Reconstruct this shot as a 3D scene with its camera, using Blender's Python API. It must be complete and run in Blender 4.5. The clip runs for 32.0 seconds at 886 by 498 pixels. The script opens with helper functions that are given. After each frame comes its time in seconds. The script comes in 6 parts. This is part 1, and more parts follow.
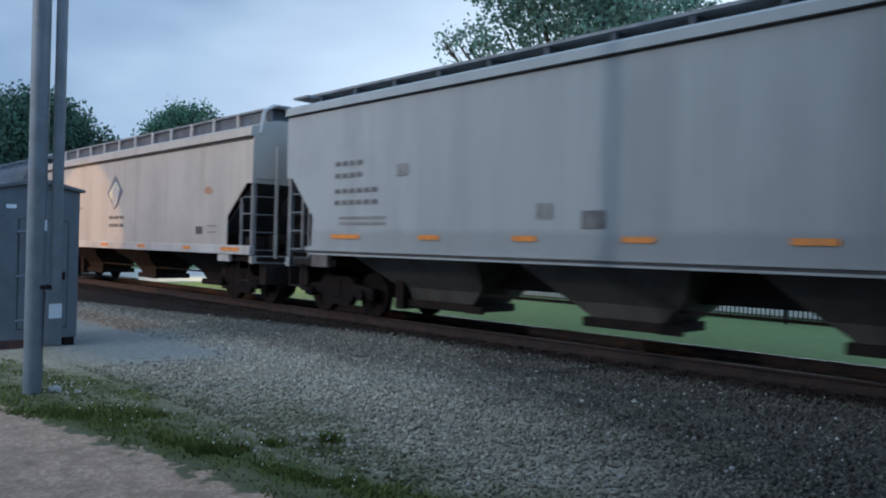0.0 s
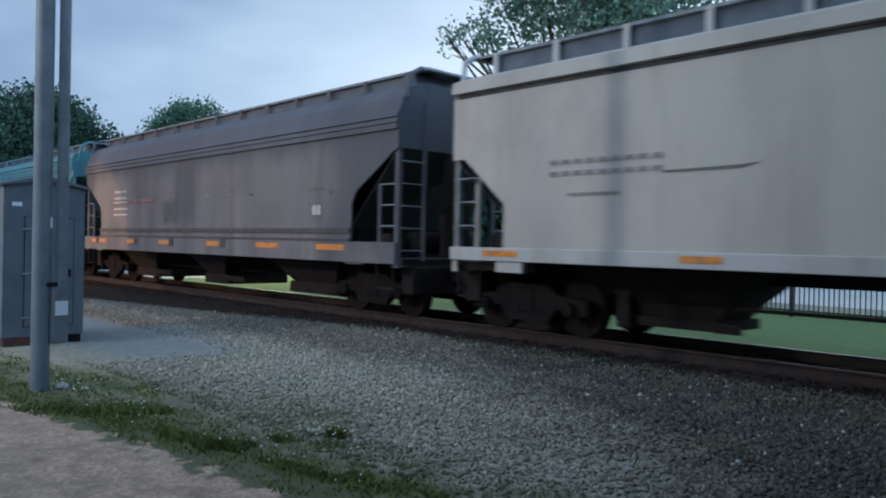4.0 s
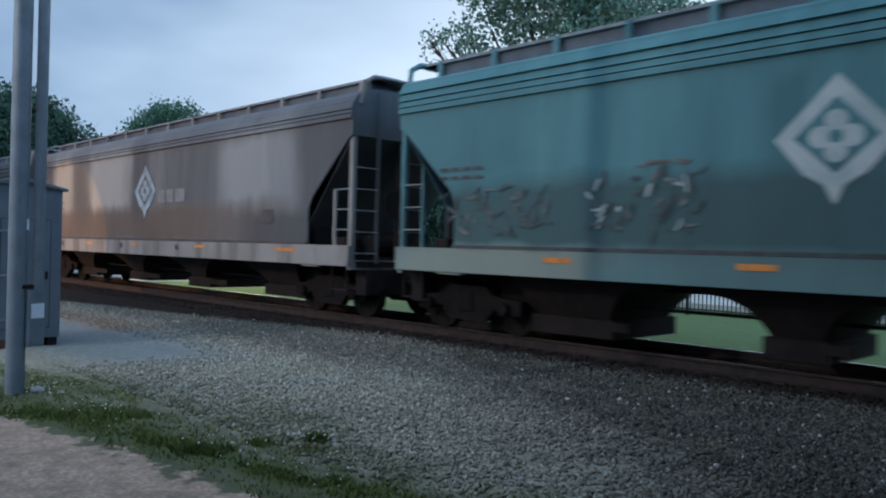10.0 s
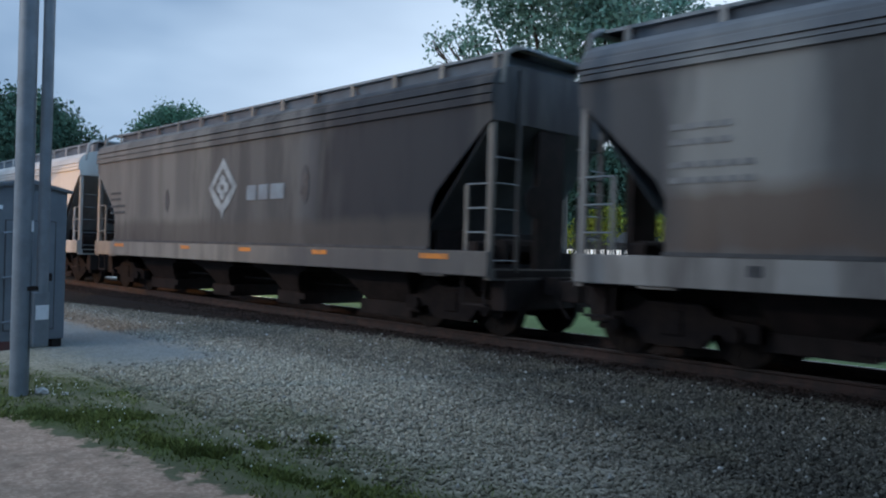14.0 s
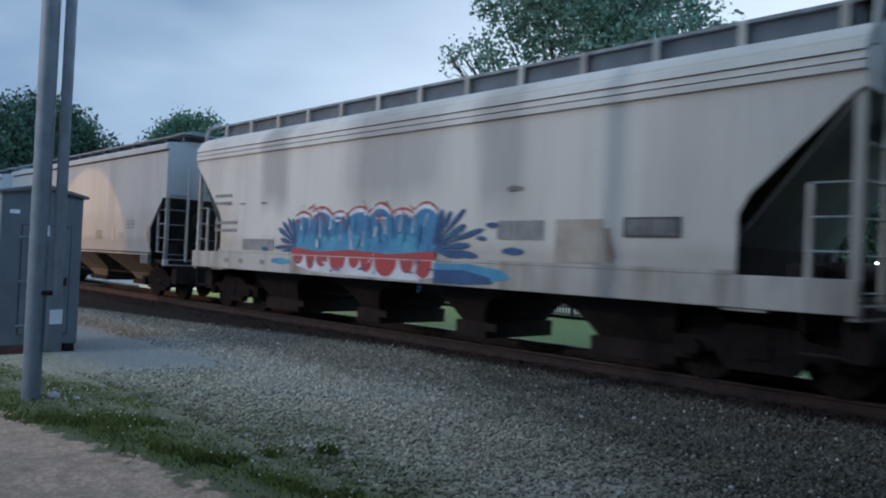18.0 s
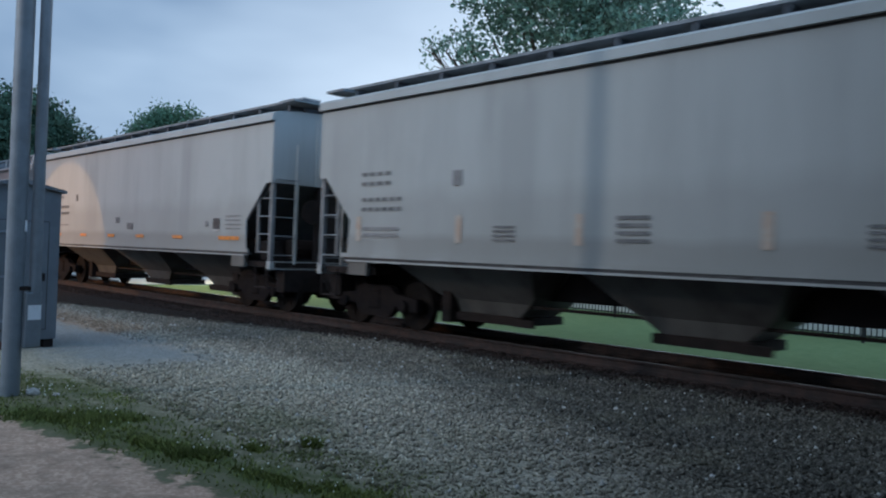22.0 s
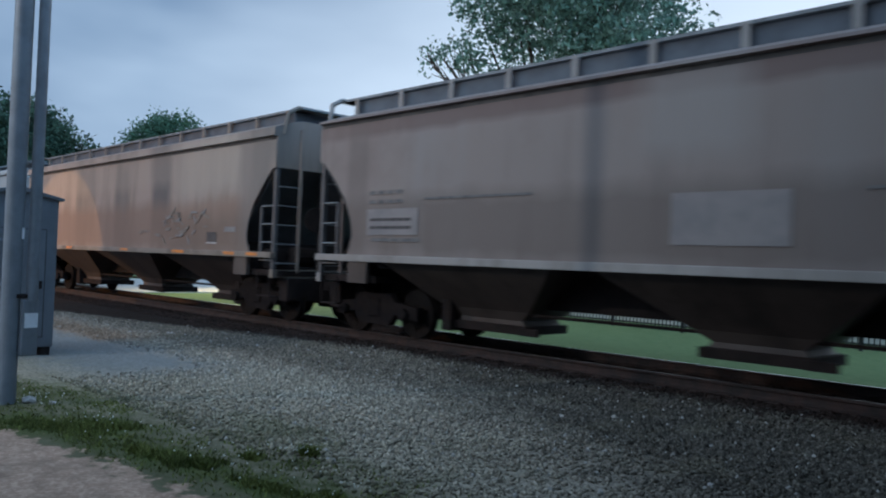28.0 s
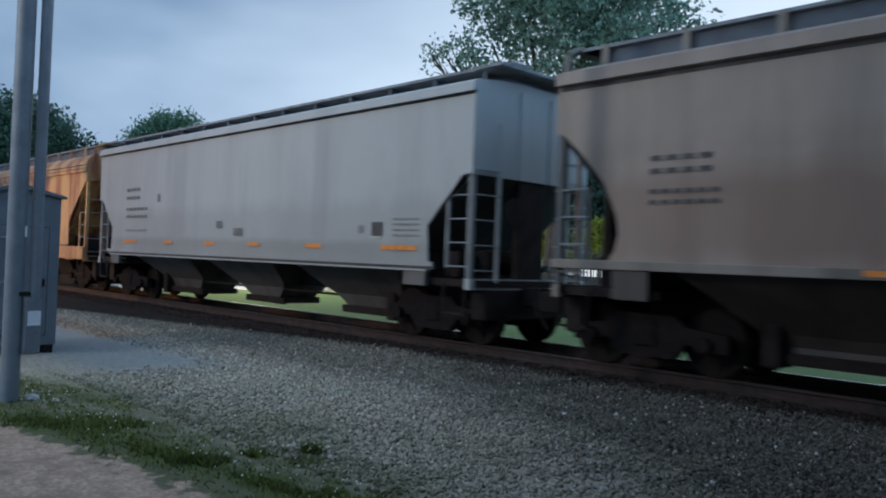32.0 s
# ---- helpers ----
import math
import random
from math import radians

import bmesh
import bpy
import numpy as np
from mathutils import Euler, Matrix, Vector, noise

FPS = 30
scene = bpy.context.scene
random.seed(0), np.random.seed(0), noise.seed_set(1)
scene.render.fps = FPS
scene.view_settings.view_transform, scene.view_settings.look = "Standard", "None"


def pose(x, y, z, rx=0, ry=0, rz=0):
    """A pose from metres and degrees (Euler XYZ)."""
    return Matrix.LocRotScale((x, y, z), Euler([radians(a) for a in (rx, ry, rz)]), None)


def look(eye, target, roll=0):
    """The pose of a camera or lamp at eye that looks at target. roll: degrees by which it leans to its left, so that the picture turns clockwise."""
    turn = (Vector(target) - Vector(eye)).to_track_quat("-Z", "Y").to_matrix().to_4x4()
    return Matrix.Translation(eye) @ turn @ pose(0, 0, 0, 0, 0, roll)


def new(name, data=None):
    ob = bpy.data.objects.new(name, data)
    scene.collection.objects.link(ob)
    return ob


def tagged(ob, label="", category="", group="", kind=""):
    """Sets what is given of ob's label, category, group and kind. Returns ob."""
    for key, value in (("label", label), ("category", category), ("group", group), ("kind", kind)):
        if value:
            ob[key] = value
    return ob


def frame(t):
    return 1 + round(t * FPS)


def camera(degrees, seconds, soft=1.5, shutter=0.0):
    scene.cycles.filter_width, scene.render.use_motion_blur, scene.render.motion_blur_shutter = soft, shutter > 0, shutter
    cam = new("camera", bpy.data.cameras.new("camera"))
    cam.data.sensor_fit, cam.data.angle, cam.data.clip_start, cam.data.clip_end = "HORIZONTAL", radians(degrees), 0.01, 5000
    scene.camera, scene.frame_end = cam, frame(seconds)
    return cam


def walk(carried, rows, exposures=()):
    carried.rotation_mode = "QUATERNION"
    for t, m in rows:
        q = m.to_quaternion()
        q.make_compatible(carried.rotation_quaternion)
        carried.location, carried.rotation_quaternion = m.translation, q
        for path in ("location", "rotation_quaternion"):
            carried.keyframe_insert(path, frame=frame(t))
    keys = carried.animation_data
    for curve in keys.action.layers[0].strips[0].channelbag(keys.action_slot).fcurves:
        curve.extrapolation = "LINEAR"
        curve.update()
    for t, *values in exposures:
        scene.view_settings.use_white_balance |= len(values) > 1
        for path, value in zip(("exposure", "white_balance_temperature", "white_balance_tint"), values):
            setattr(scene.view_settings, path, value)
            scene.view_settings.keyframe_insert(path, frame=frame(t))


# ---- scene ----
# One handheld camera that stands still and only turns: rows of seconds, yaw, pitch, lean.
EYE = (0.0, 0.0, 1.70)
cam = camera(59.0, 32.0, soft=2.0, shutter=0.6)
TURNS = [
    (0.0, 46.81, -0.02, 1.54), (0.5, 46.86, -0.06, 1.42), (1.0, 47.15, -0.05, 1.36), (1.5, 47.5, -0.15, 1.5),
    (2.0, 47.4, -0.24, 1.49), (2.5, 47.29, -0.46, 1.32), (4.5, 47.13, -0.41, 1.14), (5.0, 47.18, -0.46, 0.95),
    (5.5, 46.94, -0.26, 0.93), (6.0, 47.01, -0.46, 0.89), (6.5, 46.83, -0.18, 0.98), (7.0, 46.76, -0.2, 1.08),
    (7.5, 46.72, -0.23, 0.94), (8.0, 46.67, -0.24, 0.94), (8.5, 46.52, -0.1, 0.94), (9.0, 46.37, -0.09, 1.06),
    (9.5, 46.26, -0.11, 1.15), (10.0, 45.78, -0.08, 1.47), (10.5, 46.0, -0.12, 1.49), (11.0, 45.98, -0.11, 1.52),
    (11.5, 45.94, -0.25, 1.47), (12.0, 46.19, -0.18, 1.47), (12.5, 46.18, -0.2, 1.45), (13.0, 46.14, -0.14, 1.51),
    (13.5, 46.01, -0.06, 1.4), (15.5, 46.35, 0.63, 2.27), (16.0, 46.51, 0.63, 1.93), (16.5, 47.93, 0.5, 2.05),
    (17.0, 48.1, 0.47, 1.84), (17.5, 47.67, 0.59, 2.32), (18.0, 46.98, 0.91, 2.57), (18.5, 46.42, 0.93, 2.43),
    (19.0, 46.08, 0.97, 2.54), (19.5, 46.12, 0.75, 2.55), (20.0, 46.3, 0.67, 2.69), (20.5, 46.1, 0.58, 2.42),
    (21.0, 46.02, 0.33, 2.28), (21.5, 45.79, 0.37, 2.15), (22.0, 45.67, 0.43, 2.22), (22.5, 45.74, 0.5, 2.22),
    (23.0, 45.62, 0.45, 2.25), (23.5, 45.83, 0.49, 2.36), (24.0, 45.6, 0.44, 2.41), (24.5, 45.47, 0.79, 2.41),
    (25.0, 45.5, 0.97, 2.27), (25.5, 45.64, 0.92, 2.2), (26.0, 45.61, 1.12, 2.17), (26.5, 45.56, 1.17, 2.23),
    (28.5, 45.55, 0.98, 2.26), (29.0, 46.31, 1.43, 2.21), (29.5, 45.59, 1.21, 2.43), (30.0, 46.36, 0.06, 2.02),
    (30.5, 46.27, -0.68, 2.27), (31.0, 45.83, -0.25, 2.4), (31.5, 45.7, 0.43, 2.29), (32.0, 45.68, 0.84, 2.22),
]


def aim(yaw, pitch, lean):
    a, b = radians(yaw), radians(pitch)
    ahead = Vector((-math.sin(a) * math.cos(b), math.cos(a) * math.cos(b), math.sin(b)))
    return look(EYE, Vector(EYE) + ahead, lean)


walk(cam, [(t, aim(a, b, c)) for t, a, b, c in TURNS], exposures=[(0.0, 0.02, 5650, 7), (13.0, -0.02, 5650, 7), (16.0, -0.08, 5650, 7), (24.0, -0.13, 5650, 7), (29.0, -0.19, 5650, 7), (32.0, -0.17, 5650, 7)])

# ---- light: dusk under a bright, broken overcast ----
SKY = bpy.data.worlds.new("dusk_sky")
scene.world = SKY
SKY.use_nodes = True


def dusk():
    nt = SKY.node_tree
    nt.nodes.clear()
    n, l = nt.nodes.new, nt.links.new
    out, bg = n("ShaderNodeOutputWorld"), n("ShaderNodeBackground")
    sky = n("ShaderNodeTexSky")
    sky.sky_type, sky.sun_disc = "NISHITA", False
    sky.sun_elevation, sky.sun_rotation = radians(4), radians(60)
    co = n("ShaderNodeTexCoord")
    sq = n("ShaderNodeMapping")
    sq.inputs["Scale"].default_value = (1.2, 1.2, 3.6)
    sq.inputs["Rotation"].default_value = (0.0, 0.12, 0.0)
    cloud = n("ShaderNodeTexNoise")
    cloud.inputs["Scale"].default_value, cloud.inputs["Detail"].default_value = 1.5, 4.0
    cloud.inputs["Roughness"].default_value = 0.45
    ramp = n("ShaderNodeValToRGB")
    ramp.color_ramp.elements[0].position, ramp.color_ramp.elements[0].color = 0.36, (0.225, 0.325, 0.47, 1)
    ramp.color_ramp.elements[1].position, ramp.color_ramp.elements[1].color = 0.64, (0.54, 0.65, 0.78, 1)
    # brighter towards the sunset, low behind the train
    west = n("ShaderNodeVectorMath")
    west.operation = "DOT_PRODUCT"
    west.inputs[1].default_value = (0.10, 0.99, 0.0)
    sep = n("ShaderNodeSeparateXYZ")
    low = n("ShaderNodeMapRange")
    low.inputs["From Min"].default_value, low.inputs["From Max"].default_value = 0.62, 0.06
    side = n("ShaderNodeMapRange")
    side.inputs["From Min"].default_value, side.inputs["From Max"].default_value = 0.30, 0.88
    side.inputs["To Max"].default_value = 1.15
    amt = n("ShaderNodeMath")
    amt.operation, amt.use_clamp = "MULTIPLY", True
    glow = n("ShaderNodeMix")
    glow.data_type = "RGBA"
    glow.inputs["B"].default_value = (1.25, 1.30, 1.33, 1)
    both = n("ShaderNodeMix")
    both.data_type = "RGBA"
    both.inputs["Factor"].default_value = 0.93
    dim = n("ShaderNodeVectorMath")
    dim.operation = "SCALE"
    dim.inputs["Scale"].default_value = 0.10
    l(co.outputs["Generated"], sq.inputs["Vector"])
    l(sq.outputs["Vector"], cloud.inputs["Vector"])
    l(cloud.outputs["Fac"], ramp.inputs["Fac"])
    l(co.outputs["Generated"], sep.inputs[0])
    l(sep.outputs["Z"], low.inputs["Value"])
    l(co.outputs["Generated"], west.inputs[0])
    l(west.outputs["Value"], side.inputs["Value"])
    l(low.outputs["Result"], amt.inputs[0])
    l(side.outputs["Result"], amt.inputs[1])
    l(amt.outputs[0], glow.inputs["Factor"])
    l(ramp.outputs["Color"], glow.inputs["A"])
    l(sky.outputs["Color"], dim.inputs[0])
    l(dim.outputs["Vector"], both.inputs["A"])
    l(glow.outputs["Result"], both.inputs["B"])
    # the cloud deck is brightest high up and away from the train
    high = n("ShaderNodeVectorMath")
    high.operation = "DOT_PRODUCT"
    high.inputs[1].default_value = (0.06, -0.85, 0.52)
    lift = n("ShaderNodeMapRange")
    lift.inputs["From Min"].default_value, lift.inputs["From Max"].default_value = 0.45, 1.0
    top = n("ShaderNodeMix")
    top.data_type = "RGBA"
    top.inputs["B"].default_value = (0.85, 1.04, 1.24, 1)
    l(co.outputs["Generated"], high.inputs[0])
    l(high.outputs["Value"], lift.inputs["Value"])
    l(lift.outputs["Result"], top.inputs["Factor"])
    l(both.outputs["Result"], top.inputs["A"])
    # and clear blue away from the sunset, along the track
    east = n("ShaderNodeVectorMath")
    east.operation = "DOT_PRODUCT"
    east.inputs[1].default_value = (0.96, -0.10, 0.24)
    away = n("ShaderNodeMapRange")
    away.inputs["From Min"].default_value, away.inputs["From Max"].default_value = 0.50, 0.96
    clear = n("ShaderNodeMix")
    clear.data_type = "RGBA"
    clear.inputs["B"].default_value = (0.80, 1.34, 2.02, 1)
    l(co.outputs["Generated"], east.inputs[0])
    l(east.outputs["Value"], away.inputs["Value"])
    l(away.outputs["Result"], clear.inputs["Factor"])
    l(top.outputs["Result"], clear.inputs["A"])
    l(clear.outputs["Result"], bg.inputs["Color"])
    bg.inputs["Strength"].default_value = 1.05
    l(bg.outputs["Background"], out.inputs["Surface"])


dusk()
sun = new("sun", bpy.data.lights.new("sun", "SUN"))
sun.data.energy, sun.data.angle, sun.data.color = 0.12, radians(30), (1.0, 0.93, 0.86)
sun.matrix_world = look((6, 60, 22), (0, 0, 0))
# the lamps of the level crossing, out of sight: a street lamp on each side and a low beam on the train
lamp = new("street_lamp_light", bpy.data.lights.new("street_lamp_light", "SPOT"))
lamp.data.energy, lamp.data.color = 4200.0, (1.0, 0.46, 0.12)
lamp.data.spot_size, lamp.data.spot_blend, lamp.data.shadow_soft_size = radians(92), 1.0, 0.15
lamp.matrix_world = look((-33.0, -5.0, 8.0), (-25.0, 9.0, 2.0))
# unseen fill spot, added to lighten the middle of the train and the gravel
fill_spot = new("fill_spot_light", bpy.data.lights.new("fill_spot_light", "SPOT"))
fill_spot.data.energy, fill_spot.data.color = 3300.0, (1.0, 0.88, 0.74)
fill_spot.data.spot_size, fill_spot.data.spot_blend, fill_spot.data.shadow_soft_size = radians(66), 1.0, 0.2
fill_spot.matrix_world = look((-14.0, -8.5, 9.0), (-11.5, 9.3, 2.8))
beam = new("low_beam_light", bpy.data.lights.new("low_beam_light", "SPOT"))
beam.data.energy, beam.data.color = 2800.0, (1.0, 0.50, 0.15)
beam.data.spot_size, beam.data.spot_blend, beam.data.shadow_soft_size = radians(34), 0.12, 0.05
far_lamp = new("far_street_lamp_light", bpy.data.lights.new("far_street_lamp_light", "SPOT"))
far_lamp.data.energy, far_lamp.data.color = 6500.0, (1.0, 0.76, 0.36)
far_lamp.data.spot_size, far_lamp.data.spot_blend, far_lamp.data.shadow_soft_size = radians(120), 1.0, 0.15
far_lamp.matrix_world = look((-34.0, 20.0, 8.5), (-28.0, 19.0, 0.0))
beam.matrix_world = look((-31.0, -2.0, 1.6), (-28.0, 9.3, 0.9))

# ---- materials ----
MATS = {}


def shade(name, base, rough=0.7, metal=0.0, second=None, scale=4.0, third=None, scale3=0.6, stretch=(1, 1, 1),
          bump=0.0, bump_scale=40.0, spread=(0.4, 0.62), spread3=(0.5, 0.7), island=0.0, spec=0.5, stain_and_light=(), bands=None, thin=0.0):
    """A surface: base colour, a finer second colour and a broader third one laid over by noise, relief by bump."""
    if name in MATS:
        return MATS[name]
    m = bpy.data.materials.new(name)
    m.use_nodes = True
    nt = m.node_tree
    n, l = nt.nodes.new, nt.links.new
    b = nt.nodes["Principled BSDF"]
    b.inputs["Roughness"].default_value, b.inputs["Metallic"].default_value = rough, metal
    b.inputs["Specular IOR Level"].default_value = spec
    co, mp = n("ShaderNodeTexCoord"), n("ShaderNodeMapping")
    mp.inputs["Scale"].default_value = stretch
    mp.inputs["Location"].default_value = (len(name) * 1.7, len(MATS) * 3.1, 0.0)
    l(co.outputs["Object"], mp.inputs["Vector"])
    col = n("ShaderNodeRGB")
    col.outputs[0].default_value = (*base, 1)
    last = col.outputs[0]

    def over(last, colour, sc, lo, hi, vec):
        tex, rng, mix = n("ShaderNodeTexNoise"), n("ShaderNodeMapRange"), n("ShaderNodeMix")
        tex.inputs["Scale"].default_value, tex.inputs["Detail"].default_value = sc, 6.0
        tex.inputs["Roughness"].default_value = 0.62
        rng.inputs["From Min"].default_value, rng.inputs["From Max"].default_value = lo, hi
        mix.data_type = "RGBA"
        mix.inputs["B"].default_value = (*colour, 1)
        l(vec, tex.inputs["Vector"])
        l(tex.outputs["Fac"], rng.inputs["Value"])
        l(rng.outputs["Result"], mix.inputs["Factor"])
        l(last, mix.inputs["A"])
        return mix.outputs["Result"]

    if third:
        last = over(last, third, scale3, spread3[0], spread3[1], co.outputs["Object"])
    if bands:
        # broad soft upright bands of cleaner or dirtier paint
        wide = n("ShaderNodeMapping")
        wide.inputs["Scale"].default_value = (0.5, 0.5, 0.085)
        wide.inputs["Location"].default_value = (len(MATS) * 2.3, 0.0, 0.0)
        l(co.outputs["Object"], wide.inputs["Vector"])
        last = over(last, bands[0], 1.0, bands[1], bands[2], wide.outputs["Vector"])
    if second:
        last = over(last, second, scale, spread[0], spread[1], mp.outputs["Vector"])
    for x0, x1, z0, z1, colour, most in stain_and_light:
        # a ragged-edged tone at its place on the side, for dirt and painted light alike
        sep, wob = n("ShaderNodeSeparateXYZ"), n("ShaderNodeTexNoise")
        wob.inputs["Scale"].default_value, wob.inputs["Detail"].default_value = 1.6, 6.0
        run = n("ShaderNodeMapping")
        run.inputs["Scale"].default_value = (1.0, 1.0, 0.3)
        l(co.outputs["Object"], run.inputs["Vector"])
        l(run.outputs["Vector"], wob.inputs["Vector"])
        l(co.outputs["Object"], sep.inputs[0])
        fac = None
        for axis, lo, hi in (("X", x0, x1), ("Z", z0, z1)):
            soft = 0.16 * (hi - lo)
            for edge, sign in ((lo, 1), (hi, -1)):
                add, rng = n("ShaderNodeMath"), n("ShaderNodeMapRange")
                add.operation = "MULTIPLY_ADD"
                add.inputs[1].default_value = 2.6 * soft
                l(wob.outputs["Fac"], add.inputs[0])
                l(sep.outputs[axis], add.inputs[2])
                rng.inputs["From Min"].default_value = edge - sign * soft + 1.3 * soft
                rng.inputs["From Max"].default_value = edge + sign * soft + 1.3 * soft
                l(add.outputs[0], rng.inputs["Value"])
                if fac is None:
                    fac = rng.outputs["Result"]
                else:
                    mul = n("ShaderNodeMath")
                    mul.operation = "MULTIPLY"
                    l(fac, mul.inputs[0])
                    l(rng.outputs["Result"], mul.inputs[1])
                    fac = mul.outputs[0]
        mul, mix = n("ShaderNodeMath"), n("ShaderNodeMix")
        mul.operation = "MULTIPLY"
        mul.inputs[1].default_value = most
        l(fac, mul.inputs[0])
        mix.data_type = "RGBA"
        mix.inputs["B"].default_value = (*colour, 1)
        l(mul.outputs[0], mix.inputs["Factor"])
        l(last, mix.inputs["A"])
        last = mix.outputs["Result"]
    if island:
        geo, hsv, rng = n("ShaderNodeNewGeometry"), n("ShaderNodeHueSaturation"), n("ShaderNodeMapRange")
        rng.inputs["To Min"].default_value, rng.inputs["To Max"].default_value = 1 - island, 1 + island
        l(geo.outputs["Random Per Island"], rng.inputs["Value"])
        l(rng.outputs["Result"], hsv.inputs["Value"])
        l(last, hsv.inputs["Color"])
        last = hsv.outputs["Color"]
    l(last, b.inputs["Base Color"])
    if thin:
        # light shines through
        glass, both = n("ShaderNodeBsdfTranslucent"), n("ShaderNodeMixShader")
        both.inputs[0].default_value = thin
        l(last, glass.inputs["Color"])
        l(b.outputs[0], both.inputs[1])
        l(glass.outputs[0], both.inputs[2])
        l(both.outputs[0], nt.nodes["Material Output"].inputs["Surface"])
    if bump:
        tex, bp = n("ShaderNodeTexNoise"), n("ShaderNodeBump")
        tex.inputs["Scale"].default_value, tex.inputs["Detail"].default_value = bump_scale, 5.0
        bp.inputs["Strength"].default_value, bp.inputs["Distance"].default_value = bump, 0.02
        l(co.outputs["Object"], tex.inputs["Vector"])
        l(tex.outputs["Fac"], bp.inputs["Height"])
        l(bp.outputs["Normal"], b.inputs["Normal"])
    MATS[name] = m
    return m


def glow(name, colour, strength):
    m = bpy.data.materials.new(name)
    m.use_nodes = True
    b = m.node_tree.nodes["Principled BSDF"]
    b.inputs["Base Color"].default_value = (*colour, 1)
    b.inputs["Emission Color"].default_value, b.inputs["Emission Strength"].default_value = (*colour, 1), strength
    return m


def paint(name, base, dirt, rust=None, rough=0.55, streak=(0.45, 0.70), blotch=(0.52, 0.75), stain_and_light=(), bands=None, grime=1.0):
    """Weathered car paint: upright dirt streaks, broad blotches; grime below 1 darkens the whole coat, above lightens
    it, and takes its shine.
    """
    dull = lambda c: tuple(v * grime for v in c)
    return shade(name, dull(base), rough if grime == 1.0 else 0.65, 0.0, dull(dirt), 1.3, dull(rust or tuple(c * 0.72 for c in base)), 0.30, (1.2, 1.2, 0.16), 0.05, 6.0,
                 streak, blotch, spec=0.5 if grime == 1.0 else 0.25, stain_and_light=[(*row[:4], dull(row[4]), row[5]) for row in stain_and_light], bands=bands and (dull(bands[0]), *bands[1:]))


STEEL_DARK = shade("under_steel", (0.015, 0.012, 0.012), 0.85, 0.0, (0.026, 0.019, 0.018), 3.0, spec=0.2)
TRUCK = shade("truck_iron", (0.012, 0.010, 0.011), 0.9, 0.0, (0.019, 0.015, 0.014), 6.0, spec=0.1)
WHEEL = shade("wheel_steel", (0.012, 0.010, 0.010), 0.85, 0.0, (0.020, 0.016, 0.014), 9.0, spec=0.1)
RAIL_SIDE = shade("rail_rust", (0.040, 0.022, 0.018), 0.85, 0.0, (0.015, 0.011, 0.010), 5.0)
RAIL_TOP = shade("rail_head", (0.55, 0.55, 0.56), 0.22, 1.0)
TIE = shade("tie_wood", (0.018, 0.014, 0.012), 0.9, 0.0, (0.011, 0.009, 0.008), 9.0, None, 1, (0.3, 3, 3), 0.3, 60)
ORANGE = shade("reflector_orange", (0.68, 0.225, 0.02), 0.4, 0.0, (0.36, 0.15, 0.05), 6.0, spread=(0.48, 0.66))
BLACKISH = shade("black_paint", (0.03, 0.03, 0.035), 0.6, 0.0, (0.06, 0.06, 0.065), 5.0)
GALV = shade("galvanised_steel", (0.20, 0.225, 0.258), 0.55, 0.1, (0.165, 0.185, 0.212), 5.0, (0.225, 0.252, 0.288), 0.8)
CABINET = shade("cabinet_paint", (0.142, 0.156, 0.175), 0.5, 0.1, (0.118, 0.130, 0.147), 3.0, (0.163, 0.178, 0.198), 0.5, bump=0.03)
PAPER = shade("notice_paper", (0.82, 0.85, 0.90), 0.7, 0.0, (0.7, 0.73, 0.78), 12.0)
FENCE = shade("fence_black", (0.015, 0.015, 0.016), 0.5)
BARK = shade("bark", (0.10, 0.075, 0.055), 0.95, 0.0, (0.05, 0.04, 0.03), 8.0, None, 1, (1, 1, 0.2), 0.5, 20)
LEAF = shade("leaf_green", (0.235, 0.34, 0.265), 0.6, 0.0, (0.165, 0.265, 0.205), 0.8, island=0.5, spec=0.3, thin=0.5)
LEAF_MID = shade("leaf_mid_green", (0.14, 0.225, 0.14), 0.7, 0.0, (0.095, 0.17, 0.11), 0.5, island=0.4, spec=0.2, thin=0.4)
LEAF_DARK = shade("leaf_far", (0.075, 0.115, 0.075), 0.8, 0.0, (0.045, 0.08, 0.055), 0.3, island=0.4, spec=0.1)
# yellow in these leaves is lamplight put into their colour
LEAF_LAMPLIT = shade("leaf_yellow_green", (0.30, 0.30, 0.03), 0.7, 0.0, (0.16, 0.2, 0.03), 2.0, island=0.4, spec=0.2)
BLADE = shade("grass_blade", (0.140, 0.165, 0.045), 0.8, 0.0, (0.10, 0.125, 0.035), 1.5, island=0.45, spec=0.2)
CLOVER = shade("clover_flower", (0.70, 0.72, 0.66), 0.8)
SIDING = shade("house_siding", (0.62, 0.56, 0.52), 0.8, 0.0, (0.55, 0.5, 0.47), 1.0, None, 1, (0.05, 0.05, 12))
ROOFING = shade("roof_shingle", (0.10, 0.09, 0.085), 0.9, 0.0, (0.06, 0.055, 0.05), 6.0)
CONCRETE = shade("pale_concrete", (0.56, 0.535, 0.495), 0.9, 0.0, (0.48, 0.46, 0.42), 2.0)
GLASS_DARK = shade("window_dark", (0.03, 0.035, 0.045), 0.1)


